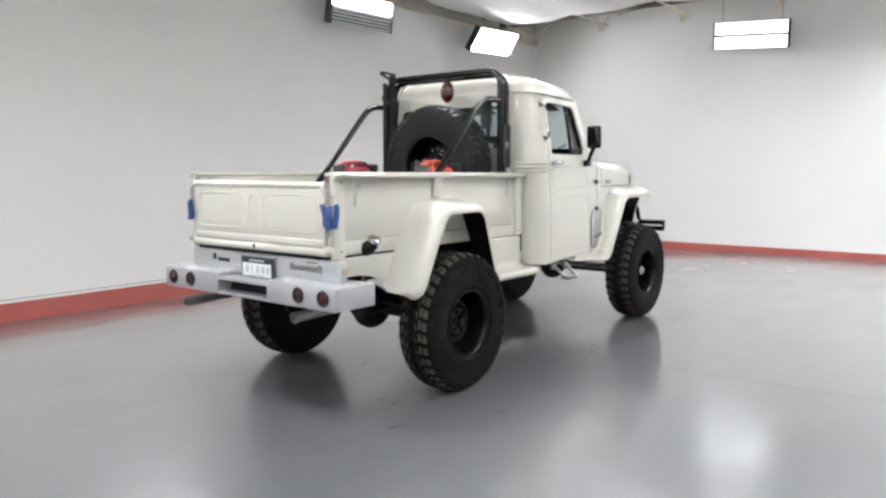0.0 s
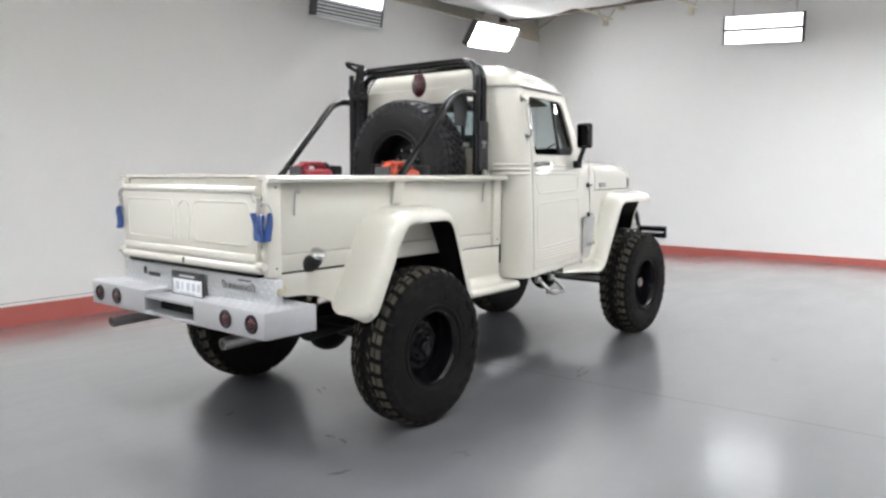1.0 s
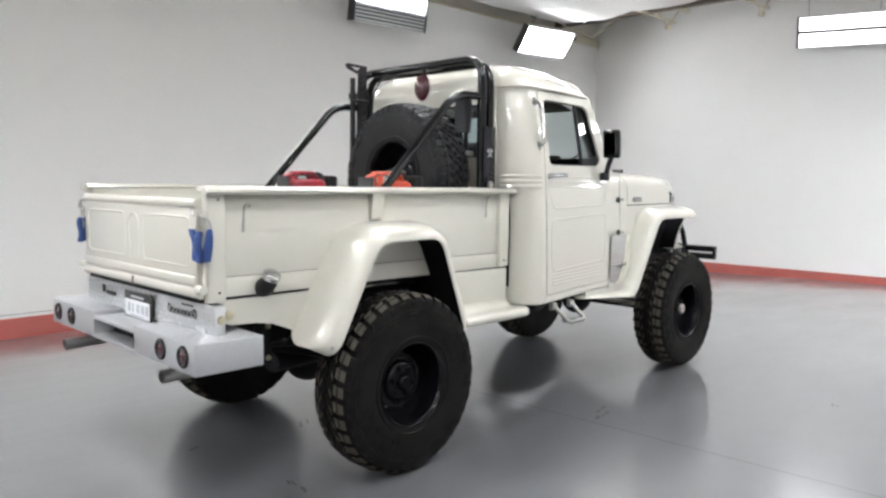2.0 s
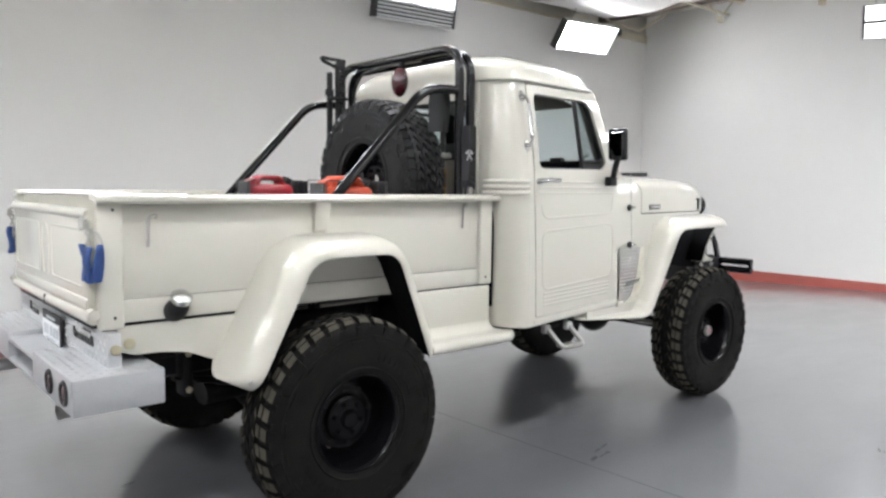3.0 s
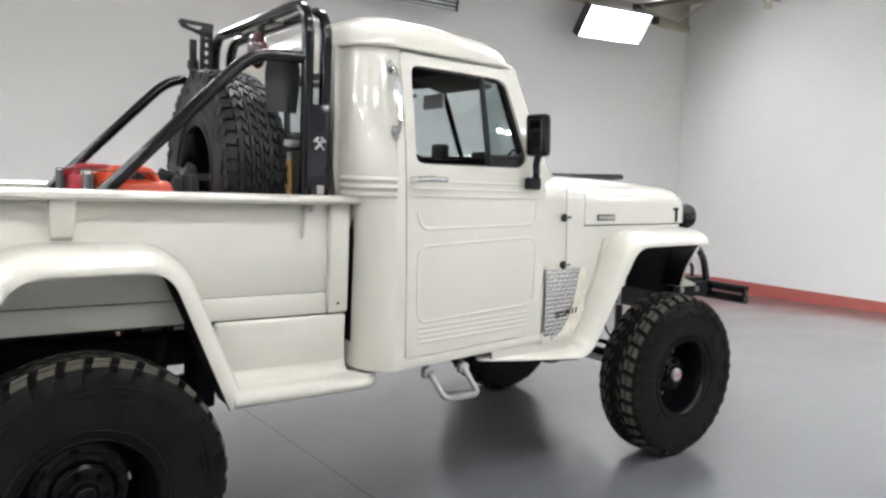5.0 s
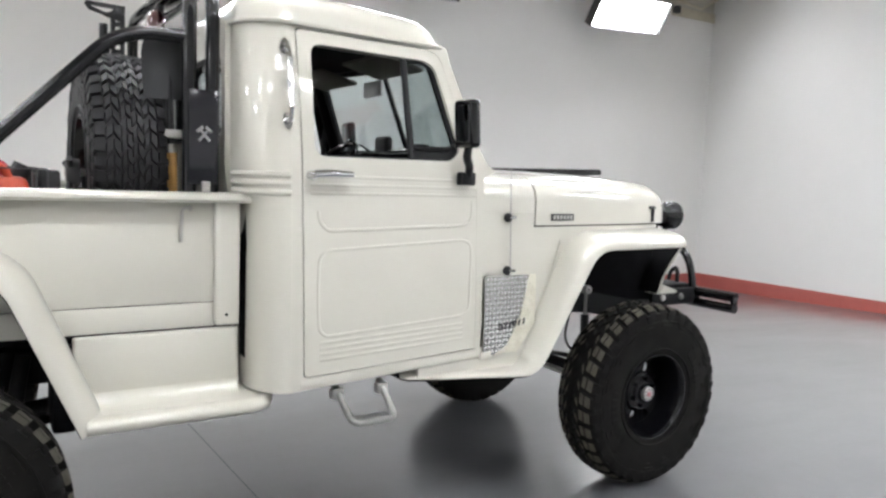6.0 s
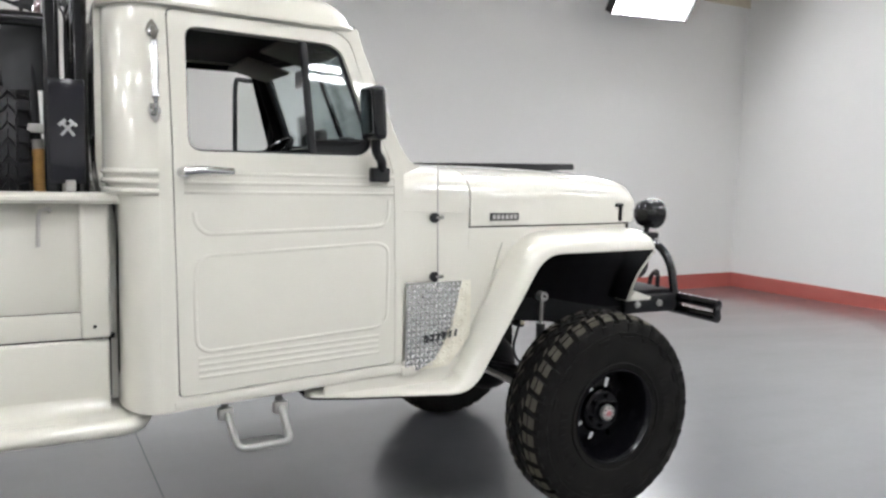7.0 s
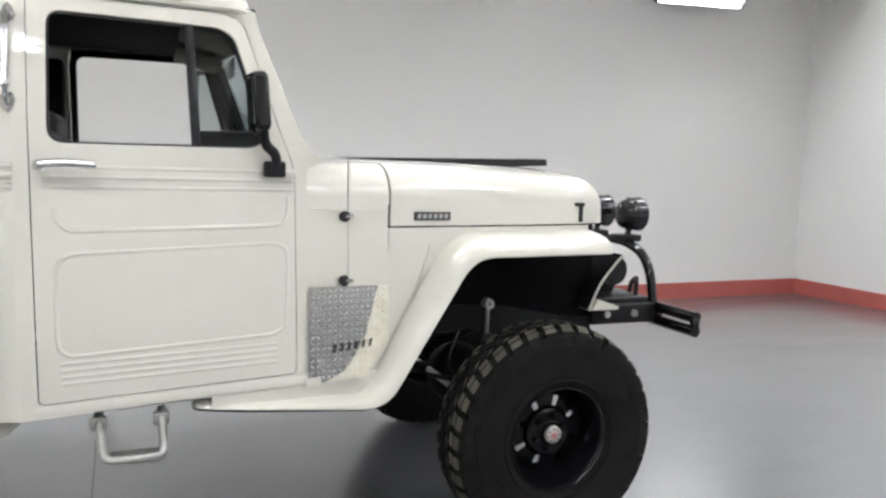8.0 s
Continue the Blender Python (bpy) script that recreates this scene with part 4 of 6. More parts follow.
for s in (R_, L_):
    rf = fender(s, [(-0.430, 0.655), (-0.165, 1.160), (0.282, 1.160), (0.500, 0.652)], lambda x: 0.635, lambda x: lerp_table([(-0.43, 0.885), (-0.15, 0.875), (0.28, 0.832), (0.50, 0.800)], x), 0.085, scale=lambda k: 1.0 + 0.28 * max(0.0, 1 - k / 0.35), name="rear_fender", tip=0.085)
    part("fender_bolt", LA([(0, 0), (0.011, 0), (0.009, 0.005), (0, 0.006)], 10, pose(-0.455, s * 0.881, 0.705, 0, 0, 0 if s > 0 else 180), close=False), STEEL, rf, "steel bolt head")
    fender(s, [(1.66, 0.690), (2.325, 0.640), (2.66, 1.188), (3.285, 1.192)], lambda x: min(lerp_table(SIDE, x) - 0.03, 0.60) if x > 2.35 else 0.62,
           lambda x: lerp_table([(1.66, 0.745), (1.95, 0.785), (2.5, 0.785), (3.29, 0.752)], x), 0.09, scale=lambda k: min(1.0, 0.30 + 2.6 * k), name="front_fender", tip=0.030)
    bm = bmesh.new()
    prism(bm, [(1.72, 0.690), (2.05, 0.665), (2.36, 0.655), (2.36, 0.770), (2.05, 0.762), (1.72, 0.735)], lambda u, v, d: on_side(s, u, v, -0.004 - d), 0.012)
    part("sill_panel", bm, CREAM, truck)
    part("sill_end_cap", B(2.035, 2.095, min(s * side_y(2.06, 0.76), s * (side_y(2.06, 0.76) + 0.014)), max(s * side_y(2.06, 0.76), s * (side_y(2.06, 0.76) + 0.014)), 0.728, 0.764, 0.006), CREAM, truck)
    # panel that joins fender and cowl
    bm = bmesh.new()
    prism(bm, [(2.352, 0.74), (2.352, 1.286), (2.38, 1.286), (2.6, 1.287), (2.8, 1.288), (3.0, 1.288), (3.15, 1.288), (3.30, 1.288), (3.30, 1.225), (3.15, 1.225), (3.0, 1.225), (2.8, 1.225), (2.62, 1.225), (2.42, 0.82)], lambda u, v, d: (u, s * (lerp_table(SIDE, u) - 0.004 - d), v), 0.012)
    part("fender_side_panel", bm, CREAM, truck)
    bm = bmesh.new()
    loft(bm, [[(x, s * (lerp_table(SIDE, x) - d), z) for d, z in ((0.001, 1.20), (0.001, 1.2905), (0.010, 1.2905), (0.010, 1.20))] for x in (2.353, 2.38, 2.6, 2.8, 3.0, 3.15, 3.31)], closed=True, cap0=True, cap1=True)
    part("fender_top_panel", bm, CREAM, truck)
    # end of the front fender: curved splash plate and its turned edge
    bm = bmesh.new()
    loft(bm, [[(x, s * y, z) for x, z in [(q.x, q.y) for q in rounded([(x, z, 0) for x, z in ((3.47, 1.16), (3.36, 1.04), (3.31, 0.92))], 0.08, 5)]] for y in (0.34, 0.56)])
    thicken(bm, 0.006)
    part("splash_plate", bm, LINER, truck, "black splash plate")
    part("splash_edge", T([(q.x, s * 0.562, q.y) for q in rounded([(x, z, 0) for x, z in ((3.47, 1.16), (3.36, 1.04), (3.31, 0.92))], 0.08, 5)], 0.006, 6), CREAM, truck)
    bm = bmesh.new()
    prism(bm, [(3.32, 0.915), (3.36, 0.965), (3.47, 0.93), (3.46, 0.915)], lambda u, v, d: (u, s * (0.46 + d), v), 0.10, 0.006)
    part("apron_end", bm, CREAM, truck)

# ---- the bed ----
BX0, BX1 = -0.925, 1.022
for s in (R_, L_):
    bm = bmesh.new()
    y0, y1 = sorted((s * 0.612, s * 0.640))
    box(bm, BX0 + 0.02, BX1, y0, y1, 1.0305, 1.392, 0.003)
    bed_side = part("bed_side", bm, CREAM, truck, "cream painted bed side")
    y0, y1 = sorted((s * 0.616, s * 0.643))
    part("bed_lower_side", B(BX0 + 0.06, BX1 - 0.08, y0, y1, 0.944, 1.0285, 0.003), CREAM, truck)
    part("bed_seam", B(BX0 + 0.05, BX1 - 0.02, min(s * 0.62, s * 0.634), max(s * 0.62, s * 0.634), 0.935, 1.04), UNDER, truck, "dark seam")
    # top rail: flat flange with a rolled outer edge
    bm = bmesh.new()
    prof = [(0.600, 1.398), (0.604, 1.414), (0.65, 1.417), (0.682, 1.414), (0.696, 1.404), (0.698, 1.392), (0.690, 1.382), (0.676, 1.384), (0.66, 1.396), (0.64, 1.396)]
    xs = [BX0 - 0.010, BX0 + 0.02, -0.3, 0.3, 1.045, 1.068]
    loft(bm, [[(x, s * (0.60 + (y - 0.60) * (0.9 if i in (0, 5) else 1)), z - (0.002 if i in (0, 5) else 0)) for y, z in prof] for i, x in enumerate(xs)], closed=True, cap0=True, cap1=True)
    part("bed_rail", bm, CREAM, truck, angle=40)
    # posts
    def post(x0, x1, z0, z1, yo, bev=0.008):
        a, b = sorted((s * 0.63, s * yo))
        return B(x0, x1, a, b, z0, z1, bev, 3)

    part("rear_post", post(BX0 - 0.006, BX0 + 0.085, 0.925, 1.394, 0.668, 0.012), CREAM, truck)
    part("front_post", post(0.938, 1.026, 0.945, 1.394, 0.666, 0.012), CREAM, truck)
    bm = bmesh.new()
    a = [(-0.045, s * 0.638, 1.245), (0.022, s * 0.638, 1.245), (0.022, s * 0.660, 1.262), (-0.045, s * 0.660, 1.262)]
    b = [(-0.052, s * 0.638, 1.396), (0.030, s * 0.638, 1.396), (0.030, s * 0.684, 1.396), (-0.052, s * 0.684, 1.396)]
    loft(bm, [a, b], closed=True, cap0=True, cap1=True)
    bmesh.ops.bevel(bm, geom=list(bm.edges), offset=0.006, segments=2, affect="EDGES", profile=0.5)
    part("stake_pocket", bm, CREAM, truck)
    for bx, bz, by in ((BX0 + 0.05, 1.36, 0.668), (BX0 + 0.05, 0.97, 0.668), (0.978, 0.985, 0.666)):
        part("post_rivet", LA([(0, 0), (0.006, 0), (0.005, 0.003), (0, 0.003)], 8, pose(bx, s * by, bz, 0, 0, 0 if s > 0 else 180), close=False), UNDER, truck)
    # lower box ahead of the fender, and the running board
    y0, y1 = sorted((s * 0.55, s * 0.655))
    part("lower_box", B(0.49, 1.022, y0, y1, 0.715, 0.938, 0.010, 3), CREAM, truck)
    bm = bmesh.new()
    secs = []
    for x in [0.512, 0.516, 0.53, 0.70, 0.90, 1.00] + [1.01 + 0.135 * math.sin(math.pi / 2 * k / 10) for k in range(1, 11)]:
        f = max(0.0, (x - 1.01) / 0.135)
        yo = 0.808 - 0.15 * (1 - math.sqrt(max(0.0, 1 - f * f)))
        e = 1.0 if x < 1.12 else 0.6
        e = 0.75 if x < 0.515 else e
        rim = [(yo - 0.034 + 0.034 * math.sin(a), 0.678 + 0.028 * e * math.cos(a)) for a in [math.pi * k / 10 for k in range(11)]]
        secs.append([(x, s * 0.50, 0.678 + 0.028 * e)] + [(x, s * y, z) for y, z in rim] + [(x, s * 0.50, 0.678 - 0.024 * e)])
    loft(bm, secs, closed=True, cap0=True, cap1=True)
    rb = part("running_board", bm, CREAM, truck, "cream painted running board with ribs")
    bm = bmesh.new()
    cove = [(0.654 + 0.055 * (1 - math.cos(a)), 0.706 + 0.055 * (1 - math.sin(a))) for a in [math.pi / 2 * j / 8 for j in range(9)]]
    loft(bm, [[(x, s * y, z) for y, z in cove] + [(x, s * 0.645, 0.700)] for x in (0.52, 0.75, 1.020)], closed=True, cap0=True, cap1=True)
    part("board_cove", bm, CREAM, rb, "rounded joint between box and board", angle=60)
    for k in range(3):
        part("board_rib", T([(0.56, s * (0.70 + 0.025 * k), 0.706), (0.92, s * (0.70 + 0.025 * k), 0.706)], 0.0035, 8), CREAM, rb)
    y0, y1 = sorted((s * 0.46, s * 0.63))
    part("board_bracket", B(0.43, 0.50, y0, y1, 0.62, 0.94, 0.01), LINER, truck, "black bracket inside the wheel arch")
    # rear skirt
    bm = bmesh.new()
    sk = [(-0.865, 0.932), (-0.865, 0.842), (-0.80, 0.818), (-0.70, 0.822), (-0.60, 0.806), (-0.50, 0.765), (-0.42, 0.70), (-0.34, 0.76), (-0.30, 0.932)]
    prism(bm, sk, lambda u, v, d: (u, s * (0.645 - d), v), 0.02, 0.004)
    part("rear_skirt", bm, CREAM, truck)
    part("skirt_bolt", LA([(0, 0), (0.022, 0), (0.020, 0.007), (0.012, 0.010), (0, 0.010)], 16, pose(-0.82, s * 0.645, 0.865, 0, 0, 0 if s > 0 else 180), close=False), BRONZE, truck, "plated bolt head")
    # hanging tie-down pins
    for px, pz in ((-0.745, 1.335), (0.828, 1.360)):
        bm = bmesh.new()
        tube(bm, [(px + 0.03, s * 0.641, pz - 0.005), (px + 0.028, s * 0.655, pz + 0.005), (px, s * 0.655, pz), (px - 0.004, s * 0.652, pz - 0.115)], 0.0066, 8, bend=0.015)
        part("tie_pin", bm, STEEL, bed_side, "steel tie-down pin")

# Unseen black sheet, added to keep bounced light off the floor below.
part("underbody", B(BX0 + 0.04, BX1 + 0.02, -0.60, 0.60, 0.930, 0.944, 0.003), UNDER, truck, "unseen black sheet under the bed, added to cut bounced light")
part("bed_floor", B(BX0 + 0.02, BX1, -0.615, 0.615, 0.945, 0.972, 0.004), CREAM, truck)
part("bed_front", B(BX1 - 0.025, BX1, -0.612, 0.612, 0.972, 1.395, 0.004), CREAM, truck)
for y in (-0.4, 0.0, 0.4):
    part("bed_floor_rib", B(BX0 + 0.04, BX1 - 0.03, y - 0.03, y + 0.03, 0.972, 0.984, 0.004), CREAM, truck)

# Solid black block stands in for the shade between bed and cab.
part("gap_shade", B(1.024, 1.046, -0.56, 0.56, 0.74, 1.36), UNDER, truck, "black block painting the shade between bed and cab")
# fuel filler on the right bed side
fl = part("fuel_filler", T([(-0.650, -0.625, 0.968), (-0.651, -0.660, 0.976), (-0.650, -0.688, 0.998), (-0.648, -0.694, 1.014)], [0.044, 0.043, 0.038, 0.032], 20), BLACK_SATIN, truck, "black rubber fuel filler neck")
bm = LA([(0, 0), (0.038, 0), (0.041, 0.006), (0.041, 0.022), (0.030, 0.032), (0.016, 0.036), (0, 0.037)], 24,
        Matrix.Translation((-0.647, -0.696, 1.016)) @ Euler((radians(58), 0, radians(180 + 6))).to_matrix().to_4x4(), close=False)
part("fuel_cap", bm, CHROME, fl, "chrome fuel cap")

# tailgate
tg = part("tailgate", B(-0.948, -0.918, -0.612, 0.612, 0.968, 1.335, 0.006), CREAM, truck, "cream painted tailgate with pressed panels")
part("tailgate_top", T([(-0.936, -0.615, 1.342), (-0.936, 0.615, 1.342)], 0.021, 14), CREAM, tg)
part("tailgate_foot", T([(-0.938, -0.63, 0.968), (-0.938, 0.63, 0.968)], 0.024, 14), CREAM, tg)
part("tailgate_step", B(-0.956, -0.94, -0.605, 0.605, 0.998, 1.038, 0.007, 3), CREAM, tg)
for y0, y1 in ((-0.56, -0.10), (0.10, 0.56)):
    frame_pts = [(-0.9455, y0, 1.075), (-0.9455, y1, 1.075), (-0.9455, y1, 1.285), (-0.9455, y0, 1.285)]
    part("pressed_edge", T(frame_pts, 0.0055, 8, bend=0.04, closed=True), CREAM, tg)
part("pressed_emblem", T([(-0.9455, -0.038, 1.075), (-0.9455, -0.060, 1.20), (-0.9455, -0.045, 1.265), (-0.9455, 0.0, 1.290), (-0.9455, 0.045, 1.265), (-0.9455, 0.060, 1.20), (-0.9455, 0.038, 1.075)], 0.0065, 8, bend=0.03), CREAM, tg)
part("latch_hole", B(-0.962, -0.950, -0.012, 0.008, 0.955, 0.985, 0.003), UNDER, tg, "dark latch slot")
# Black box in place of the shade under the tailgate.
part("tailgate_gap_shade", B(-0.935, -0.90, -0.60, 0.60, 0.925, 0.95), UNDER, truck, "black block painting the shade below the tailgate")
for s in (R_, L_):
    ch = part("tailgate_hook", T([(-0.945, s * 0.60, 1.335), (-0.968, s * 0.612, 1.325), (-0.968, s * 0.625, 1.29)], 0.008, 8, bend=0.01), STEEL, truck, "steel tailgate hook")
    bm = bmesh.new()
    for k in range(7):
        z = 1.30 - 0.019 * k
        a = 0.0 if k % 2 else math.pi / 2
        pts = [(-0.952 + math.cos(a) * 0.008 * math.cos(t), s * 0.642 + math.sin(a) * 0.008 * math.cos(t), z + 0.013 * math.sin(t)) for t in [2 * math.pi * j / 10 for j in range(10)]]
        tube(bm, pts, 0.003, 6, closed=True)
    part("chain", bm, STEEL, ch, "steel chain")
    bm = bmesh.new()
    for dy, dz, tilt in (((0.030, 0.004, -0.26), (-0.020, -0.004, 0.04)) if s == R_ else ((0.004, 0.0, 0.06),)):
        secs = []
        for k in range(6):
            z = 1.235 - 0.026 * k + dz
            w = (0.015, 0.018, 0.021, 0.022, 0.023, 0.020)[k]
            y = s * (0.642) + dy + tilt * (1.235 - z)
            xx = -0.957 - 0.006 * math.sin(k * 1.3 + dy * 50)
            secs.append([(xx - 0.011, y - w, z), (xx - 0.016, y, z + 0.003), (xx - 0.011, y + w, z), (xx + 0.006, y + w, z), (xx + 0.008, y, z), (xx + 0.006, y - w, z)])
        loft(bm, secs, closed=True, cap0=True, cap1=True)
    bmesh.ops.bevel(bm, geom=list(bm.edges), offset=0.003, segments=1, affect="EDGES", profile=0.5)
    part("chain_sleeve", bm, BLUE, ch, "blue vinyl chain sleeve")
    bm = bmesh.new()
    secs = []
    for k in range(6):
        z = 1.240 - 0.027 * k
        w = (0.010, 0.014, 0.017, 0.019, 0.019, 0.016)[k]
        xx, yy = -0.925 - 0.10 * (1.240 - z), s * (0.684 + 0.004 * math.sin(k * 1.1))
        secs.append([(xx - w, yy - 0.010, z), (xx, yy - 0.014, z + 0.003), (xx + w, yy - 0.010, z), (xx + w, yy + 0.008, z), (xx, yy + 0.010, z), (xx - w, yy + 0.008, z)])
    loft(bm, secs, closed=True, cap0=True, cap1=True)
    bmesh.ops.bevel(bm, geom=list(bm.edges), offset=0.003, segments=1, affect="EDGES", profile=0.5)
    part("chain_sleeve", bm, BLUE, ch, "blue vinyl chain sleeve")
    part("chain_link", T([(-0.945, s * 0.645, 1.29), (-0.925, s * 0.685, 1.275), (-0.915, s * 0.690, 1.235)], 0.0045, 6, bend=0.012), STEEL, ch)
    part("hinge_knuckle", T([(-0.945, s * 0.618, 0.985), (-0.945, s * 0.665, 0.985)], 0.020, 12), CREAM, truck)

# ---- rear bumper ----
bp = part("rear_bumper", B(-1.06, -0.75, -0.805, -0.235, 0.668, 0.797, 0.006), ALU_PAINT, truck, "brushed aluminium step bumper")
part("bumper_wing", B(-1.06, -0.75, 0.235, 0.805, 0.668, 0.797, 0.006), ALU_PAINT, bp)
part("bumper_step", B(-1.058, -0.75, -0.236, 0.236, 0.757, 0.774, 0.004), ALU_PAINT, bp)
part("bumper_sill", B(-1.058, -0.75, -0.236, 0.236, 0.668, 0.684, 0.004), ALU_PAINT, bp)
# Black block set back in the slot to paint its inner shade.
part("bumper_slot_shade", B(-0.96, -0.76, -0.236, 0.236, 0.684, 0.757), UNDER, bp, "black block painting the shade in the bumper slot")
back = part("bumper_back", B(-0.915, -0.865, -0.70, 0.70, 0.785, 0.920, 0.006), ALU, truck, "bright tread-plate strip below the tailgate")
bm = bmesh.new()
for iy in range(52):
    for iz in range(5):
        y = -0.68 + iy * 0.0265
        z = 0.808 + iz * 0.0245
        an = 0.72 if (iy + iz) % 2 else -0.72
        du, dv = math.cos(an) * 0.0105, math.sin(an) * 0.0105
        nu, nv = -math.sin(an) * 0.0035, math.cos(an) * 0.0035
        a = [bm.verts.new((-0.9155, y + p, z + q)) for p, q in ((-du, -dv), (nu, nv), (du, dv), (-nu, -nv))]
        t1, t2 = bm.verts.new((-0.919, y - du * 0.5, z - dv * 0.5)), bm.verts.new((-0.919, y + du * 0.5, z + dv * 0.5))
        for q in ((a[0], a[1], t1), (a[1], t2, t1), (a[1], a[2], t2), (a[2], a[3], t2), (a[3], t1, t2), (a[3], a[0], t1)):
            bm.faces.new(q)
tagged(part("tread_pattern", bm, ALU, back, "raised bright lozenges"), kind="stuff")
bm = bmesh.new()
for ix in range(10):
    for iy in range(54):
        x, y = -1.045 + ix * 0.03, -0.79 + iy * 0.0298
        if abs(y) < 0.245 or x > -0.92 and abs(y) < 0.71:
            continue
        an = 0.72 if (iy + ix) % 2 else -0.72
        du, dv = math.cos(an) * 0.0105, math.sin(an) * 0.0105
        nu, nv = -math.sin(an) * 0.0035, math.cos(an) * 0.0035
        a = [bm.verts.new((x + q, y + p, 0.7975)) for p, q in ((-du, -dv), (nu, nv), (du, dv), (-nu, -nv))]
        t1, t2 = bm.verts.new((x - dv * 0.5, y - du * 0.5, 0.8000)), bm.verts.new((x + dv * 0.5, y + du * 0.5, 0.8000))
        for q in ((a[0], a[1], t1), (a[1], t2, t1), (a[1], a[2], t2), (a[2], a[3], t2), (a[3], t1, t2), (a[3], a[0], t1)):
            bm.faces.new(q)
tagged(part("step_pattern", bm, ALU_PAINT, bp, "raised tread lozenges"), kind="stuff")
for y in (0.71, 0.52, -0.51, -0.71):
    ring = part("tail_light", LA([(0.030, 0.0), (0.046, 0.0), (0.046, 0.006), (0.040, 0.012), (0.034, 0.010), (0.030, 0.004)], 28, pose(-1.058, y, 0.735, 0, 0, 90)), BLACK_SATIN, bp, "round red tail light in a black rubber ring")
    lens = LA([(0, 0.010), (0.018, 0.009), (0.033, 0.004), (0.036, 0.0), (0, -0.002)], 28, pose(-1.058, y, 0.735, 0, 0, 90), close=False)
    part("tail_lens", lens, RED_LENS, bp, "dark red lens")
for y in (-0.665, 0.665):
    part("bumper_bolt", LA([(0, 0), (0.020, 0), (0.018, 0.007), (0, 0.010)], 16, pose(-0.885, 0.70 * (1 if y > 0 else -1), 0.86, 0, 0, 0 if y > 0 else 180), close=False), BRONZE, back, "plated bolt head")
# writing on the strip as plain bars
for k in range(8):
    y = -0.30 - 0.034 * k
    h = 0.020 if k in (0, 7) else 0.013
    ring = [(-0.9215, y + 0.012 * math.cos(a) + 0.25 * h * math.sin(a), 0.862 + (h - 0.013) + h * math.sin(a)) for a in [2 * math.pi * q / 10 for q in range(10)]]
    part("lettering_mark", T(ring, 0.0021, 6, closed=True), INK, back, "small black script marks")
part("lettering_line", B(-0.9225, -0.9185, -0.52, -0.42, 0.897, 0.903), INK, back)
bm = B(-0.9235, -0.9185, 0.30, 0.42, 0.848, 0.870, 0.002)
box(bm, -0.9235, -0.9185, 0.44, 0.47, 0.855, 0.895, 0.002)
part("lettering_bar", bm, INK, back)
# number plate
PZ = -0.038
lp = part("number_plate", B(-0.936, -0.928, -0.142, 0.158, 0.792 + PZ, 0.940 + PZ, 0.003), INK, truck, "black and white dealer plate")
part("plate_face", B(-0.9395, -0.935, -0.127, 0.143, 0.818 + PZ, 0.900 + PZ, 0.001), PLATE_WHITE, lp, "white plate field")
part("plate_bar", B(-0.9395, -0.935, -0.092, 0.108, 0.798 + PZ, 0.808 + PZ), PLATE_WHITE, lp)
part("plate_bar", B(-0.9395, -0.935, -0.062, 0.078, 0.910 + PZ, 0.922 + PZ, 0.003), INK_SOFT, lp)
for k, w_ in enumerate((0.026, 0.014, 0.026, 0.030, 0.024)):
    part("plate_bar", B(-0.9425, -0.939, 0.104 - 0.049 * k - w_, 0.104 - 0.049 * k, 0.842 + PZ, 0.884 + PZ), INK_SOFT, lp)
part("plate_bar", B(-0.9425, -0.939, -0.070, 0.075, 0.823 + PZ, 0.831 + PZ), INK_SOFT, lp)

# ---- wheels ----
def tyre_mesh():
    half = [(0.204, 0.128), (0.212, 0.146), (0.235, 0.155), (0.29, 0.163), (0.35, 0.166), (0.400, 0.163), (0.422, 0.156), (0.436, 0.143), (0.446, 0.115), (0.451, 0.08), (0.453, 0.0)]
    prof = [(r, -a) for r, a in half] + [(r, a) for r, a in reversed(half[:-1])]
    bm = LA(prof, 72)
    # raised bands and bars on the outer wall
    for r0, r1 in ((0.248, 0.256), (0.392, 0.400)):
        lathe(bm, [(r0, -0.150), (r0, -0.164), ((r0 + r1) / 2, -0.168), (r1, -0.165), (r1, -0.150)], 64)
    for k in range(9):
        th0 = 0.5 + k * 0.11
        for off in (0.0, math.pi):
            lug(bm, th0 + off, th0 + off + 0.07, None, None, wall=(0.29, 0.325))
    # paired claw bars on the upper wall
    for k in range(18):
        th0 = 2 * math.pi * k / 18
        lug(bm, th0, th0 + 0.17, None, None, wall=(0.372, 0.381), proud=0.1715)
        lug(bm, th0 + 0.07, th0 + 0.21, None, None, wall=(0.389, 0.399), proud=0.1705)
        lug(bm, th0 + 0.02, th0 + 0.10, None, None, wall=(0.346, 0.352), proud=0.1700)
    return bm


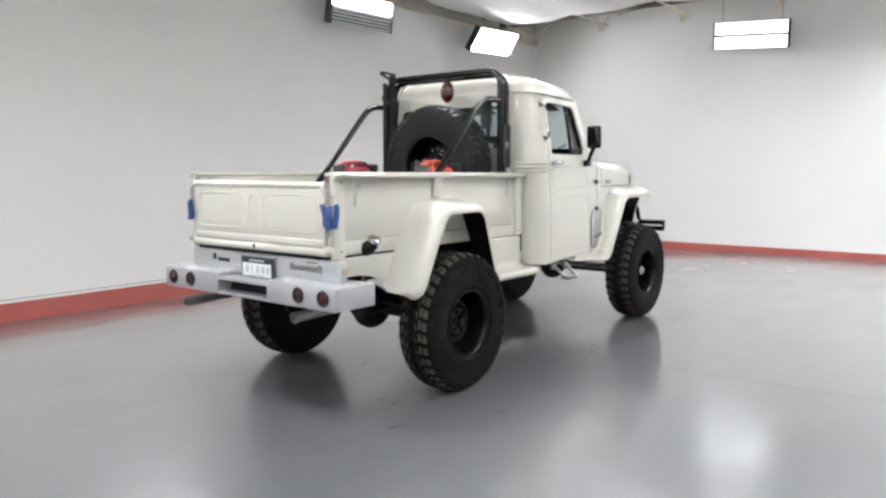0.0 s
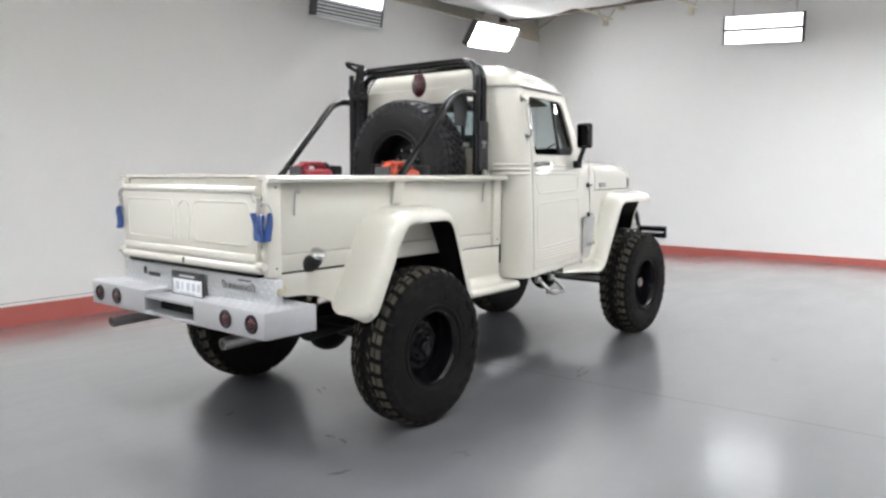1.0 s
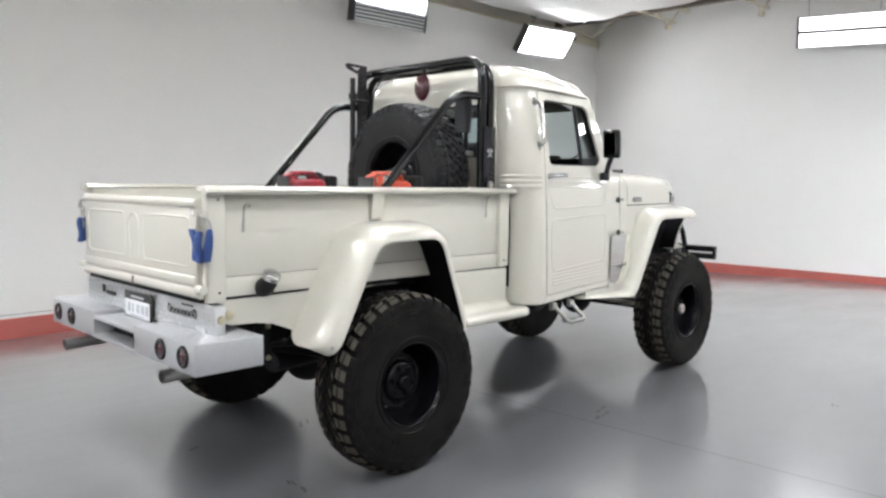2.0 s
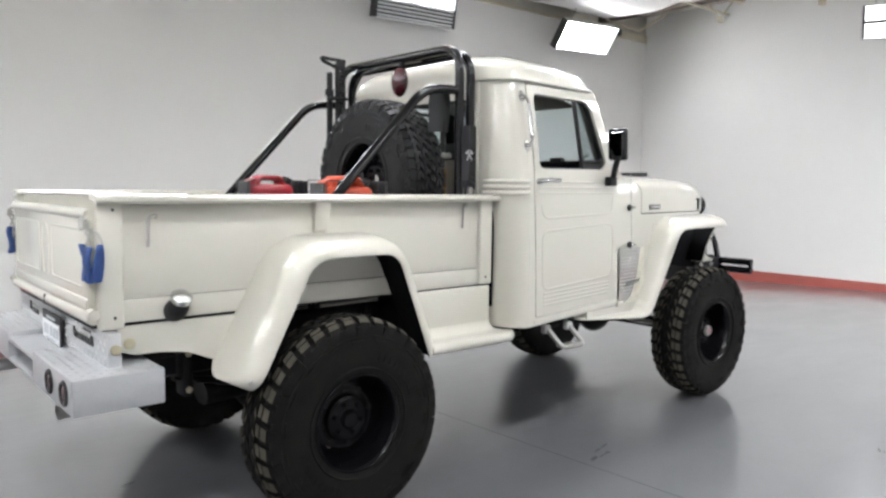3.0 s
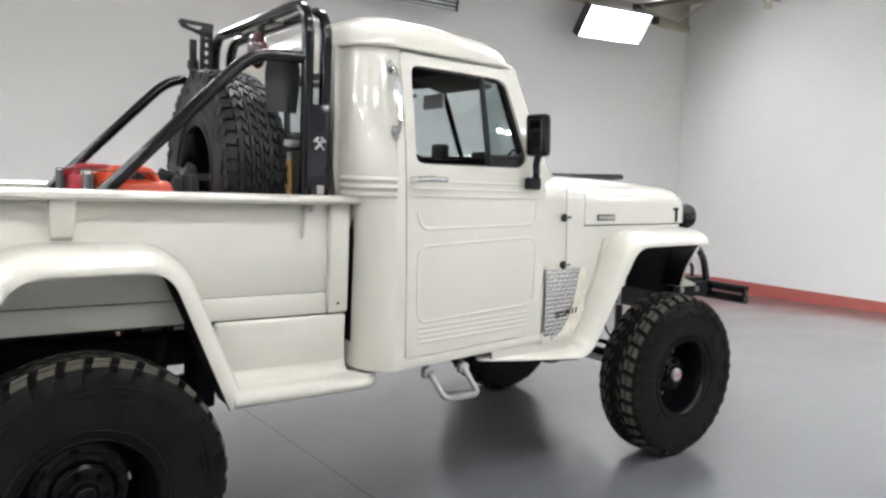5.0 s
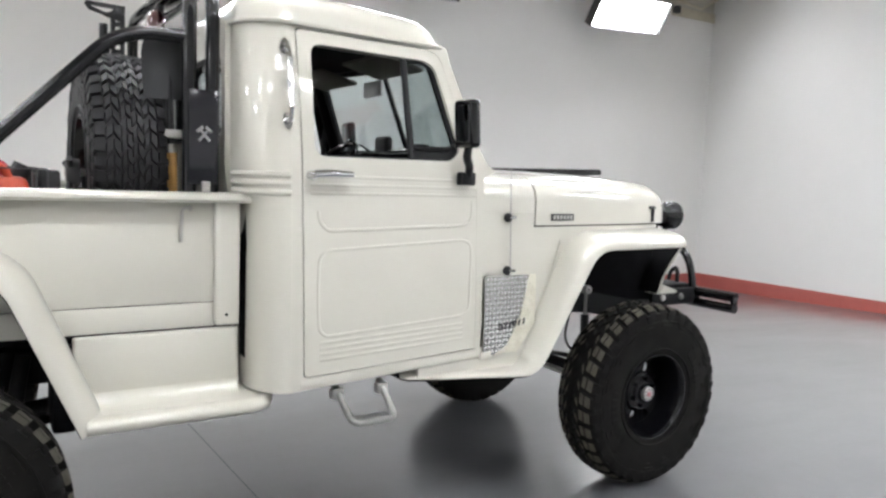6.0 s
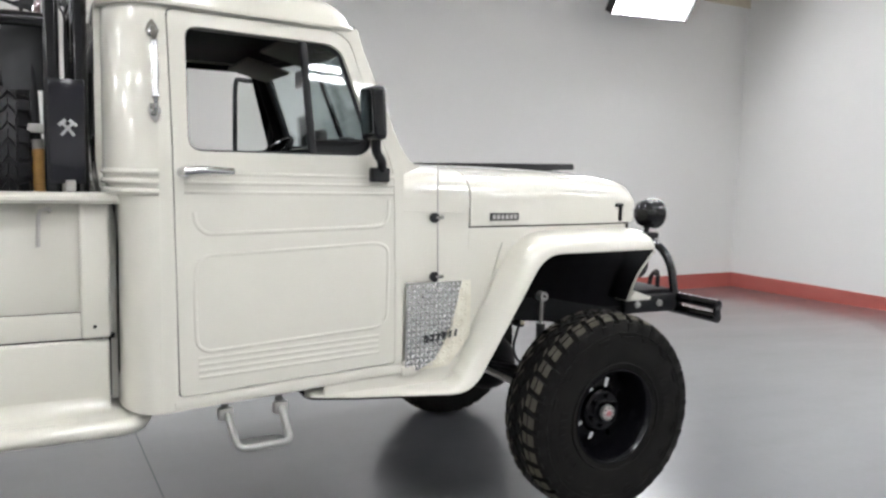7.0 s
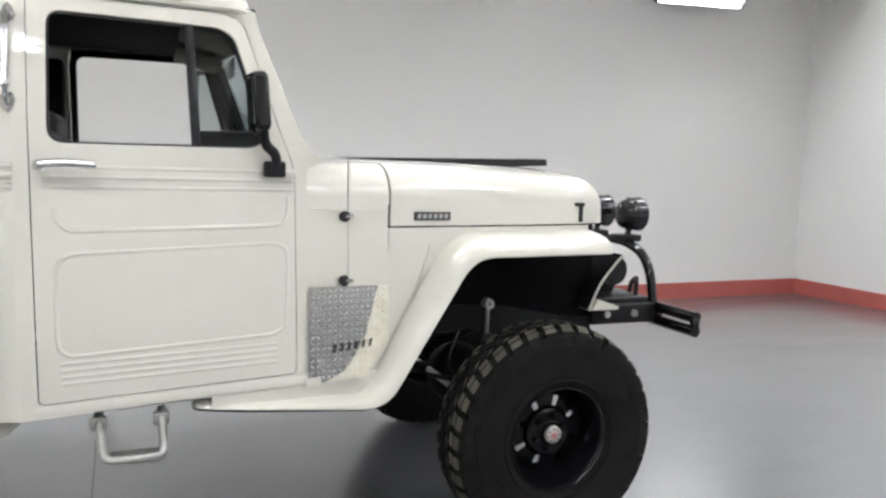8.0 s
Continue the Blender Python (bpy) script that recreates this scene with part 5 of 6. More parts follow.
def lug(bm, t0, t1, a0, a1, r0=0.445, r1=0.475, skew=0.0, wall=None, taper=0.003, dusty=False, proud=0.1685):
    def P(r, a, t):
        return (r * math.cos(t), a, r * math.sin(t))

    if wall:
        q = [P(wall[0], -0.160, t0), P(wall[1], -0.160, t0), P(wall[1], -0.160, t1), P(wall[0], -0.160, t1)]
        w = [P(wall[0], -proud, t0), P(wall[1], -proud, t0), P(wall[1], -proud, t1), P(wall[0], -proud, t1)]
    else:
        ts = taper
        q = [P(r0, a0, t0 + skew * a0), P(r0, a1, t0 + skew * a1), P(r0, a1, t1 + skew * a1), P(r0, a0, t1 + skew * a0)]
        b0, b1 = (a0 + (ts if a0 < a1 else -ts)), (a1 - (ts if a0 < a1 else -ts))
        ra, rb = r1 if isinstance(r1, tuple) else (r1, r1)
        e = 0.006
        w = [P(ra, b0, t0 + e + skew * a0), P(rb, b1, t0 + e + skew * a1), P(rb, b1, t1 - e + skew * a1), P(ra, b0, t1 - e + skew * a0)]
    a = [bm.verts.new(p) for p in q]
    b = [bm.verts.new(p) for p in w]
    bm.faces.new(b).material_index = 1 if dusty else 0
    for k in range(4):
        bm.faces.new((a[k], a[(k + 1) % 4], b[(k + 1) % 4], b[k]))


def tread_mesh():
    """Pairs of dusty shoulder blocks, dark slanted blocks between them, teeth on the sidewall."""
    bm = bmesh.new()
    n = 36
    st = 2 * math.pi / n
    for k in range(n):
        t = k * st
        for sd in (-1, 1):
            o = 0 if sd < 0 else st * 0.5
            sk = 0.5 * sd
            lug(bm, t + o, t + o + st * 0.70, sd * 0.106, sd * 0.144, r0=0.425, r1=(0.469, 0.455), skew=sk, dusty=True)
            lug(bm, t + o, t + o + st * 0.66, sd * 0.143, sd * 0.165, r0=0.405, r1=(0.452, 0.432), skew=sk)
            lug(bm, t + o, t + o + st * 0.70, sd * 0.068, sd * 0.102, r1=(0.474, 0.469), skew=sk, dusty=True)
            lug(bm, t + o + 0.01, t + o + st * (0.66 if k % 2 else 0.46), sd * 0.145, sd * 0.166, r0=0.375 if k % 2 else 0.395, r1=0.440)
            lug(bm, t + o + st * 0.02, t + o + st * 0.40, sd * 0.034, sd * 0.063, r1=0.475, skew=2.2 * sd, dusty=True)
            lug(bm, t + o + st * 0.50, t + o + st * 0.90, sd * 0.034, sd * 0.063, r1=0.475, skew=2.2 * sd)
            lug(bm, t + o + st * 0.05, t + o + st * 0.78, sd * 0.003, sd * 0.033, r1=0.475, skew=-2.4 * sd)
    return bm


def spare_tread_mesh():
    """Uneven lateral rows of low blocks that wave across the tread."""
    bm = bmesh.new()
    rnd = random.Random(11)
    n = 50
    st = 2 * math.pi / n

    def block(t0, t1, a0, a1, o0, o1, ra, rb):
        def P(r, a, t):
            return (r * math.cos(t), a, r * math.sin(t))
        e, g = 0.007, 0.002 if a1 > a0 else -0.002
        q = [bm.verts.new(P(0.440, a, t)) for a, t in ((a0, t0 + o0), (a1, t0 + o1), (a1, t1 + o1), (a0, t1 + o0))]
        w = [bm.verts.new(P(r, a, t)) for r, a, t in ((ra, a0 + g, t0 + o0 + e), (rb, a1 - g, t0 + o1 + e), (rb, a1 - g, t1 + o1 - e), (ra, a0 + g, t1 + o0 - e))]
        bm.faces.new(w)
        for k in range(4):
            bm.faces.new((q[k], q[(k + 1) % 4], w[(k + 1) % 4], w[k]))

    for k in range(n):
        t = k * st
        for sd in (-1, 1):
            o = t + (0 if sd < 0 else st * 0.45) + st * 0.08 * (rnd.random() - 0.5)
            f = 0.82 if k % 2 else 0.68
            j = lambda: st * 0.16 * (rnd.random() - 0.5)
            lug(bm, o, o + st * f, sd * 0.112, sd * (0.160 if k % 2 else 0.154), r0=0.425, r1=(0.461, 0.444), skew=0.25 * sd)
            block(o + st * 0.12, o + st * 0.90, sd * 0.109, sd * 0.078, -st * 0.10, st * 0.30 + j(), 0.462, 0.464)
            block(o + st * 0.16, o + st * 0.84, sd * 0.078, sd * 0.050, st * 0.30, -st * 0.22 + j(), 0.464, 0.465)
            block(o + st * 0.42, o + st * 1.22, sd * 0.045, sd * 0.022, -st * 0.25 + j(), st * 0.32, 0.465, 0.466)
            block(o + st * 0.40, o + st * 1.14, sd * 0.022, sd * 0.002, st * 0.32, st * 0.02 + j(), 0.466, 0.466)
            lug(bm, o + 0.01, o + st * 0.58, sd * 0.150, sd * 0.165, r0=0.400, r1=0.438)
    return bm


def rim_mesh():
    """Deep-dished steel wheel: barrel, slotted centre disc set well in, nuts."""
    bm = LA([(0.226, -0.146), (0.224, -0.156), (0.216, -0.157), (0.208, -0.144), (0.200, -0.125), (0.194, -0.05), (0.180, 0.02), (0.176, 0.09), (0.196, 0.12), (0.206, 0.150), (0.213, 0.152),
             (0.213, 0.142), (0.200, 0.118), (0.184, 0.088), (0.188, 0.02), (0.202, -0.05), (0.206, -0.118), (0.216, -0.136)], 56)
    return bm


def disc_mesh():
    """The wheel's centre disc with eight slots."""
    bm = bmesh.new()
    n = 64
    prof = [(0.045, -0.045), (0.092, -0.045), (0.104, -0.036), (0.112, -0.012), (0.158, -0.006), (0.182, 0.006), (0.190, 0.030)]
    rings = [[bm.verts.new((r * math.cos(2 * math.pi * k / n), a, r * math.sin(2 * math.pi * k / n))) for k in range(n)] for r, a in prof]
    for i in range(len(prof) - 1):
        for k in range(n):
            if i == 3 and k % 8 in (3, 4):
                continue
            bm.faces.new((rings[i][k], rings[i][(k + 1) % n], rings[i + 1][(k + 1) % n], rings[i + 1][k]))
    thicken(bm, 0.010)
    return bm


def nut_mesh():
    return LA([(0, -0.068), (0.008, -0.067), (0.011, -0.06), (0.011, -0.04), (0, -0.04)], 8, close=False)


def hub_mesh():
    return LA([(0, -0.082), (0.030, -0.081), (0.036, -0.076), (0.040, -0.060), (0.046, -0.05), (0.054, -0.046), (0.054, -0.025), (0, -0.025)], 28, close=False)


def to_mesh(name, bm, material, angle=30, extra=None):
    bmesh.ops.recalc_face_normals(bm, faces=bm.faces)
    bmesh.ops.scale(bm, vec=(0.943, 0.76, 0.943), verts=bm.verts)
    me = bpy.data.meshes.new(name)
    bm.to_mesh(me)
    bm.free()
    me.materials.append(material)
    if extra:
        me.materials.append(extra)
    me.shade_smooth()
    me.set_sharp_from_angle(angle=radians(angle))
    return me


M_TYRE, M_TREAD, M_RIM, M_HUB = to_mesh("tyre", tyre_mesh(), RUBBER), to_mesh("tread", tread_mesh(), RUBBER, extra=TREAD), to_mesh("rim", rim_mesh(), RIM_BLACK), to_mesh("hub", hub_mesh(), RIM_BLACK)
M_DISC, M_NUT = to_mesh("wheel_disc", disc_mesh(), RIM_BLACK), to_mesh("lug_nut", nut_mesh(), RIM_BLACK)


def wheel_centre(w):
    """Slotted disc and six nuts in a rim."""
    d = new("wheel_disc", M_DISC)
    d.parent = w
    for k in range(6):
        a = 2 * math.pi * k / 6
        o = new("lug_nut", M_NUT)
        o.parent = d
        o.location = (0.068 * math.cos(a), 0, 0.068 * math.sin(a))


M_DRUM = to_mesh("drum", LA([(0, -0.01), (0.14, -0.01), (0.15, 0.0), (0.15, 0.07), (0.13, 0.09), (0, 0.09)], 32, close=False), UNDER)


def wheel(x, y, z, s, spin, front):
    w = new("wheel", M_RIM)
    w.parent = truck
    w["label"] = "black steel wheel with a chunky mud tyre"
    w.matrix_basis = pose(x, s * y, z, 0, spin, 0 if s < 0 else 180)
    for n_, me, lab in (("tyre", M_TYRE, "black mud-terrain tyre"), ("tread", M_TREAD, "dusty tread with chunky blocks"), ("hub", M_HUB, ""), ("brake_drum", M_DRUM, "")):
        if n_ == "brake_drum" and front:
            continue
        o = new(n_, me)
        o.parent = w
        if lab:
            o["label"] = lab
        if n_ == "tread":
            o["kind"] = "stuff"
    wheel_centre(w)
    if front:
        part("hub_cap", LA([(0, -0.074), (0.030, -0.073), (0.035, -0.069), (0.036, -0.055), (0, -0.055)], 24, close=False), STEEL, w, "steel locking hub cap")
        bmc = LA([(0, -0.0775), (0.013, -0.077), (0.0145, -0.070), (0, -0.070)], 16, close=False)
        part("hub_dot", bmc, HUB_MARK, w, "faded pink hub dial")
        for k in range(8):
            a = 2 * math.pi * k / 8
            part("hub_screw", LA([(0, -0.077), (0.0035, -0.0765), (0.004, -0.072), (0, -0.072)], 8, pose(0.026 * math.cos(a), 0, 0.026 * math.sin(a)), close=False), INK, w)
    return w


for s in (R_, L_):
    wheel(0.025, 0.785, 0.4555, s, 12, False)
    wheel(3.02, 0.730, 0.4715, s, 40, True)

# ---- chassis ----
for s in (R_, L_):
    y0, y1 = sorted((s * 0.36, s * 0.43))
    bm = bmesh.new()
    rail = [(-0.86, 0.74), (2.18, 0.74), (2.36, 0.775), (2.55, 0.822), (2.75, 0.838), (2.95, 0.826), (3.15, 0.775), (3.28, 0.74), (3.41, 0.74),
            (3.41, 0.865), (3.28, 0.868), (3.15, 0.890), (2.95, 0.930), (2.75, 0.942), (2.55, 0.930), (2.36, 0.890), (2.18, 0.865), (-0.86, 0.865)]
    prism(bm, rail, lambda u, v, d: (u, y0 + d, v), 0.07, 0.008)
    part("frame_rail", bm, UNDER, truck, "black chassis rail arched over the front axle")
    for ax in (0.0, 3.0):
        yy = s * 0.47
        bm = bmesh.new()
        for k in range(4):
            ln = (0.60 if ax < 1 else 0.40) - 0.09 * k
            pts = [(ax + ln * u, yy, 0.60 - 0.022 * k - 0.06 * (1 - u * u) + 0.06) for u in (-1, -0.5, 0, 0.5, 1)]
            tube(bm, pts, 0.012, 6, flat=(2.4, 0.8))
        part("leaf_spring", bm, UNDER, truck, "black leaf spring")
        for e in ((-0.55, 0.62) if ax < 1 else (-0.62, 0.38)):
            part("spring_shackle", B(ax + e - 0.022, ax + e + 0.022, yy - 0.045, yy + 0.045, 0.585, 0.80, 0.01), UNDER, truck)
            for sy in (-1, 1):
                for bz in (0.615, 0.765):
                    part("shackle_bolt", LA([(0, 0), (0.014, 0), (0.012, 0.010), (0, 0.012)], 10, pose(ax + e, yy + sy * 0.045, bz, 0, 0, 0 if sy > 0 else 180), close=False), BRONZE, truck, "plated bolt head")
    part("shock_absorber", T([(0.28, s * 0.50, 0.42), (0.36, s * 0.47, 0.86)], [0.030, 0.024], 12), UNDER, truck)
    fs = part("front_shock", T([(2.86, s * 0.50, 0.50), (2.85, s * 0.50, 0.83)], 0.021, 12), SHOVEL, truck, "grey steel shock absorber")
    part("shock_rod", T([(2.85, s * 0.50, 0.83), (2.85, s * 0.50, 0.945)], 0.008, 10), STEEL, fs, "steel rod")
    part("shock_eye", LA([(0.009, -0.02), (0.021, -0.02), (0.021, 0.02), (0.009, 0.02)], 16, pose(2.85, s * 0.50, 0.957)), STEEL, fs)
    part("brake_hose", T([(2.70, s * 0.55, 0.86), (2.62, s * 0.60, 0.72), (2.78, s * 0.62, 0.62), (2.9, s * 0.6, 0.55)], 0.006, 6, bend=0.08), BLACK_SATIN, truck)
for ax, yd in ((0.0, -0.06), (3.0, 0.18)):
    ob = part("axle", T([(ax, -0.62, 0.473), (ax, 0.62, 0.473)], 0.042, 14), UNDER, truck, "black axle tube")
    bm = bmesh.new()
    bmesh.ops.create_icosphere(bm, subdivisions=3, radius=0.155, matrix=Matrix.Translation((ax, yd, 0.473)) @ Matrix.Diagonal((1.0, 0.8, 1.0, 1)))
    part("differential", bm, UNDER, ob)
    d0, d1 = (0.15, 1.35) if ax == 0 else (2.85, 1.75)
    part("driveshaft", T([(d0, yd, 0.50), (d1, 0.0, 0.70)], 0.032, 12), UNDER, truck)
part("steering_link", T([(2.84, -0.60, 0.50), (2.84, 0.60, 0.50)], 0.016, 10), STEEL, truck, "steel steering rod")
part("gearbox", B(1.15, 2.35, -0.20, 0.20, 0.60, 0.90, 0.06), UNDER, truck)
part("sump", B(2.35, 3.2, -0.17, 0.17, 0.80, 1.02, 0.05), UNDER, truck)
part("fuel_tank", B(-0.72, -0.30, -0.34, 0.34, 0.62, 0.86, 0.06), UNDER, truck, "black fuel tank")
part("muffler", T([(-0.44, -0.36, 0.55), (-0.02, -0.36, 0.57)], 0.060, 16, flat=(1.3, 0.9)), UNDER, truck)
part("crossmember", B(-0.84, -0.76, -0.43, 0.43, 0.74, 0.86, 0.01), UNDER, truck)
part("skid_plate", B(1.9, 2.4, -0.5, 0.5, 0.70, 0.74, 0.01), UNDER, truck)
for y in (0.52, -0.42):
    px = -1.10 if y > 0 else -1.02
    bm = LA([(0.024, 0.0), (0.030, 0.0), (0.030, 0.34), (0.024, 0.34)], 24, pose(px, y, 0.590, 2, 0, -90), close=True)
    part("exhaust_pipe", bm, PIPE, truck, "dull steel exhaust tailpipe")
# hanging step under the door
for s in (R_, L_):
    bm = bmesh.new()
    tube(bm, [(1.372, s * 0.725, 0.70), (1.378, s * 0.77, 0.66), (1.390, s * 0.858, 0.583), (1.568, s * 0.858, 0.583), (1.562, s * 0.77, 0.66), (1.560, s * 0.725, 0.70)], 0.0135, 12, bend=0.035)
    sp = part("side_step", bm, STEP_ALU, truck, "satin aluminium hanging side step")
    part("step_pad", B(1.41, 1.55, min(s * 0.79, s * 0.858), max(s * 0.79, s * 0.858), 0.574, 0.590, 0.004), STEP_ALU, sp, "ribbed aluminium tread")
    for x in (1.372, 1.560):
        part("step_bracket", B(x - 0.026, x + 0.026, s * 0.748 - 0.016, s * 0.748 + 0.016, 0.650, 0.694, 0.008), STEEL, sp)

# ---- front bumper, winch, lamps ----
for s in (R_, L_):
    a, b = sorted((s * 0.40, s * 0.45))
    horn = part("bumper_horn", B(3.40, 3.78, a, b, 0.825, 0.915, 0.008), UNDER, truck, "black bumper bracket")
    for x in (3.48, 3.63):
        part("horn_bolt", LA([(0, 0), (0.018, 0), (0.016, 0.010), (0, 0.012)], 12, pose(x, s * 0.45, 0.872, 0, 0, 0 if s > 0 else 180), close=False), STEEL, horn, "steel bolt head")
fb = part("front_bumper", T([(3.77, -0.71, 0.895), (3.77, 0.71, 0.895)], 0.026, 14), BLACK_PAINT, truck, "black twin-tube front bumper")
part("lower_tube", T([(3.77, -0.71, 0.832), (3.77, 0.71, 0.832)], 0.026, 14), BLACK_PAINT, fb)
part("tube_web", B(3.755, 3.785, -0.46, 0.46, 0.84, 0.89), BLACK_PAINT, fb)
for s in (R_, L_):
    part("tube_end", B(3.75, 3.79, min(s * 0.69, s * 0.712), max(s * 0.69, s * 0.712), 0.835, 0.895, 0.004), BLACK_PAINT, fb)
part("brush_guard", T([(3.74, -0.442, 0.92), (3.738, -0.412, 1.06), (3.730, -0.350, 1.145), (3.715, -0.235, 1.187), (3.715, 0.235, 1.187), (3.730, 0.350, 1.145), (3.738, 0.412, 1.06), (3.74, 0.442, 0.92)], 0.022, 12, bend=0.06), BLACK_PAINT, truck, "black tube brush guard")
for y in (-0.20, 0.08):
    ml = part("driving_lamp", LA([(0, 0.075), (0.045, 0.070), (0.068, 0.050), (0.078, 0.015), (0.080, -0.02), (0.084, -0.03), (0.084, -0.045), (0.076, -0.05), (0, -0.052)], 28,
                              pose(3.765, y, 1.319, 0, 0, 90), close=False), BLACK_PAINT, truck, "round black driving lamp")
    for k in range(14):
        a = 2 * math.pi * k / 14
        part("lamp_stud", LA([(0, 0.008), (0.005, 0.006), (0.006, 0), (0, -0.002)], 8, pose(3.765, y, 1.319, 0, 0, 90) @ pose(0.078 * math.cos(a), 0.012, 0.078 * math.sin(a), 0, 0, 0) @ pose(0, 0, 0, 0, -math.degrees(a), 0) @ pose(0, 0, 0, 0, 0, -75), close=False), BLACK_PAINT, ml)
    part("lamp_bracket", T([(3.760, y, 1.250), (3.740, y, 1.190)], 0.014, 8), BLACK_SATIN, ml)
    part("lamp_plate", B(3.68, 3.80, y - 0.05, y + 0.05, 1.185, 1.218, 0.008), BLACK_SATIN, ml)
wn = part("winch", T([(3.60, -0.24, 0.985), (3.60, 0.24, 0.985)], 0.065, 20), BLACK_SATIN, truck, "black winch behind the bumper")
part("winch_motor", T([(3.62, -0.30, 1.05), (3.60, -0.02, 1.06)], 0.070, 20), BLACK_SATIN, wn)
part("winch_tray", B(3.48, 3.76, -0.40, 0.40, 0.915, 0.935, 0.004), BLACK_SATIN, wn)
part("tow_loop", T([(3.70, -0.36, 0.94), (3.70, -0.36, 1.0), (3.73, -0.32, 1.02), (3.73, -0.28, 0.99), (3.72, -0.28, 0.94)], 0.012, 8, bend=0.02), BLACK_SATIN, wn)

# ---- mirrors ----
for s in (R_, L_):
    dx = 0.0 if s < 0 else 0.27
    mm = pose(1.858 + dx, s * 0.835, 1.708, 0, -4, -8 * s)
    hs = bmesh.new()
    wide = 0.058 if s < 0 else 0.075
    box(hs, -0.026, 0.026, -wide, wide, -0.094, 0.094, 0.020, 4, mm)
    mr = part("door_mirror", hs, BLACK_PAINT, truck, "glossy black door mirror on a folding arm")
    gp = bmesh.new()
    box(gp, -0.0275, -0.024, -0.040, 0.040, -0.070, 0.070, 0.001, 1, mm)
    part("mirror_glass", gp, MIRROR_GLASS, mr, "mirror glass")
    part("mirror_arm", T([(1.875 + dx, s * 0.825, 1.625), (1.885 + dx, s * 0.80, 1.575), (1.925 + dx, s * 0.765, 1.545), (1.93 + dx, s * 0.752, 1.51)], 0.017, 10, bend=0.02), BLACK_SATIN, mr)
    bm = bmesh.new()
    box(bm, 1.890 + dx, 1.960 + dx, min(s * (0.722 - 0.1 * dx), s * 0.765), max(s * (0.722 - 0.1 * dx), s * 0.765), 1.468, 1.522, 0.008, 2)
    part("mirror_mount", bm, BLACK_SATIN, mr)

# ---- inside the cab ----
seat = part("seat_back", B(1.08, 1.20, -0.58, 0.58, 1.00, 1.62, 0.04, 4, pose(0, 0, 0)), SEAT, truck, "grey bench seat back")
part("seat_cushion", B(1.10, 1.60, -0.58, 0.58, 0.94, 1.10, 0.05, 4), SEAT, truck, "grey bench seat cushion")
for y in (-0.30, 0.30):
    part("headrest", B(1.10, 1.19, y - 0.20, y + 0.20, 1.55, 1.70, 0.04, 4), SEAT, seat)
part("dashboard", B(1.945, 2.03, -0.60, 0.60, 1.36, 1.622, 0.02, 3), VINYL, truck, "black dashboard")
part("dash_top_tube", T([(1.94, -0.59, 1.60), (1.94, 0.59, 1.60)], 0.011, 10), BLACK_PAINT, truck)
part("dash_trim", T([(1.946, -0.55, 1.618), (1.946, -0.05, 1.618)], 0.005, 8), CHROME, truck, "bright dash trim strip")
part("dash_pod", B(1.94, 1.985, 0.0, 0.13, 1.60, 1.69, 0.018, 3), BLACK_SATIN, truck, "black gauge pod")
part("dash_pod", B(1.94, 1.99, -0.34, -0.24, 1.60, 1.645, 0.012, 3), BLACK_SATIN, truck, "black gauge pod")
rim_pts = [(0, 0.185 * math.cos(a), 0.185 * math.sin(a)) for a in [2 * math.pi * k / 36 for k in range(36)]]
ms = pose(1.752, 0.28, 1.530, 0, 48, 0)
sw = part("steering_wheel", T([ms @ Vector(p) for p in rim_pts], 0.013, 10, closed=True), BLACK_PAINT, truck, "thin-rimmed black steering wheel")
for a in (0.5, 2.6, 4.7):
    part("spoke", T([ms @ Vector((0, 0, 0)), ms @ Vector((0, 0.185 * math.cos(a), 0.185 * math.sin(a)))], 0.009, 8), BLACK_SATIN, sw)
part("column", T([ms @ Vector((0, 0, 0)), (1.97, 0.28, 1.335)], 0.028, 12), BLACK_SATIN, sw)
for y in (-0.32, 0.32):
    bm = bmesh.new()
    box(bm, -0.10, 0.10, -0.20, 0.20, -0.008, 0.008, 0.006, 2, pose(1.74, y, 1.965, 0, 14, 0))
    part("sun_visor", bm, VISOR, truck, "olive sun visor")
part("cabin_mirror", B(1.852, 1.872, -0.09, 0.09, 1.868, 1.945, 0.01, 3), HOUSING, truck, "grey cabin mirror")
for s in (R_, L_):
    part("rear_inner_post", B(1.05, 1.17, min(s * 0.56, s * 0.66), max(s * 0.56, s * 0.66), 0.8, 1.96, 0.02), VINYL, truck, "black inner corner trim")

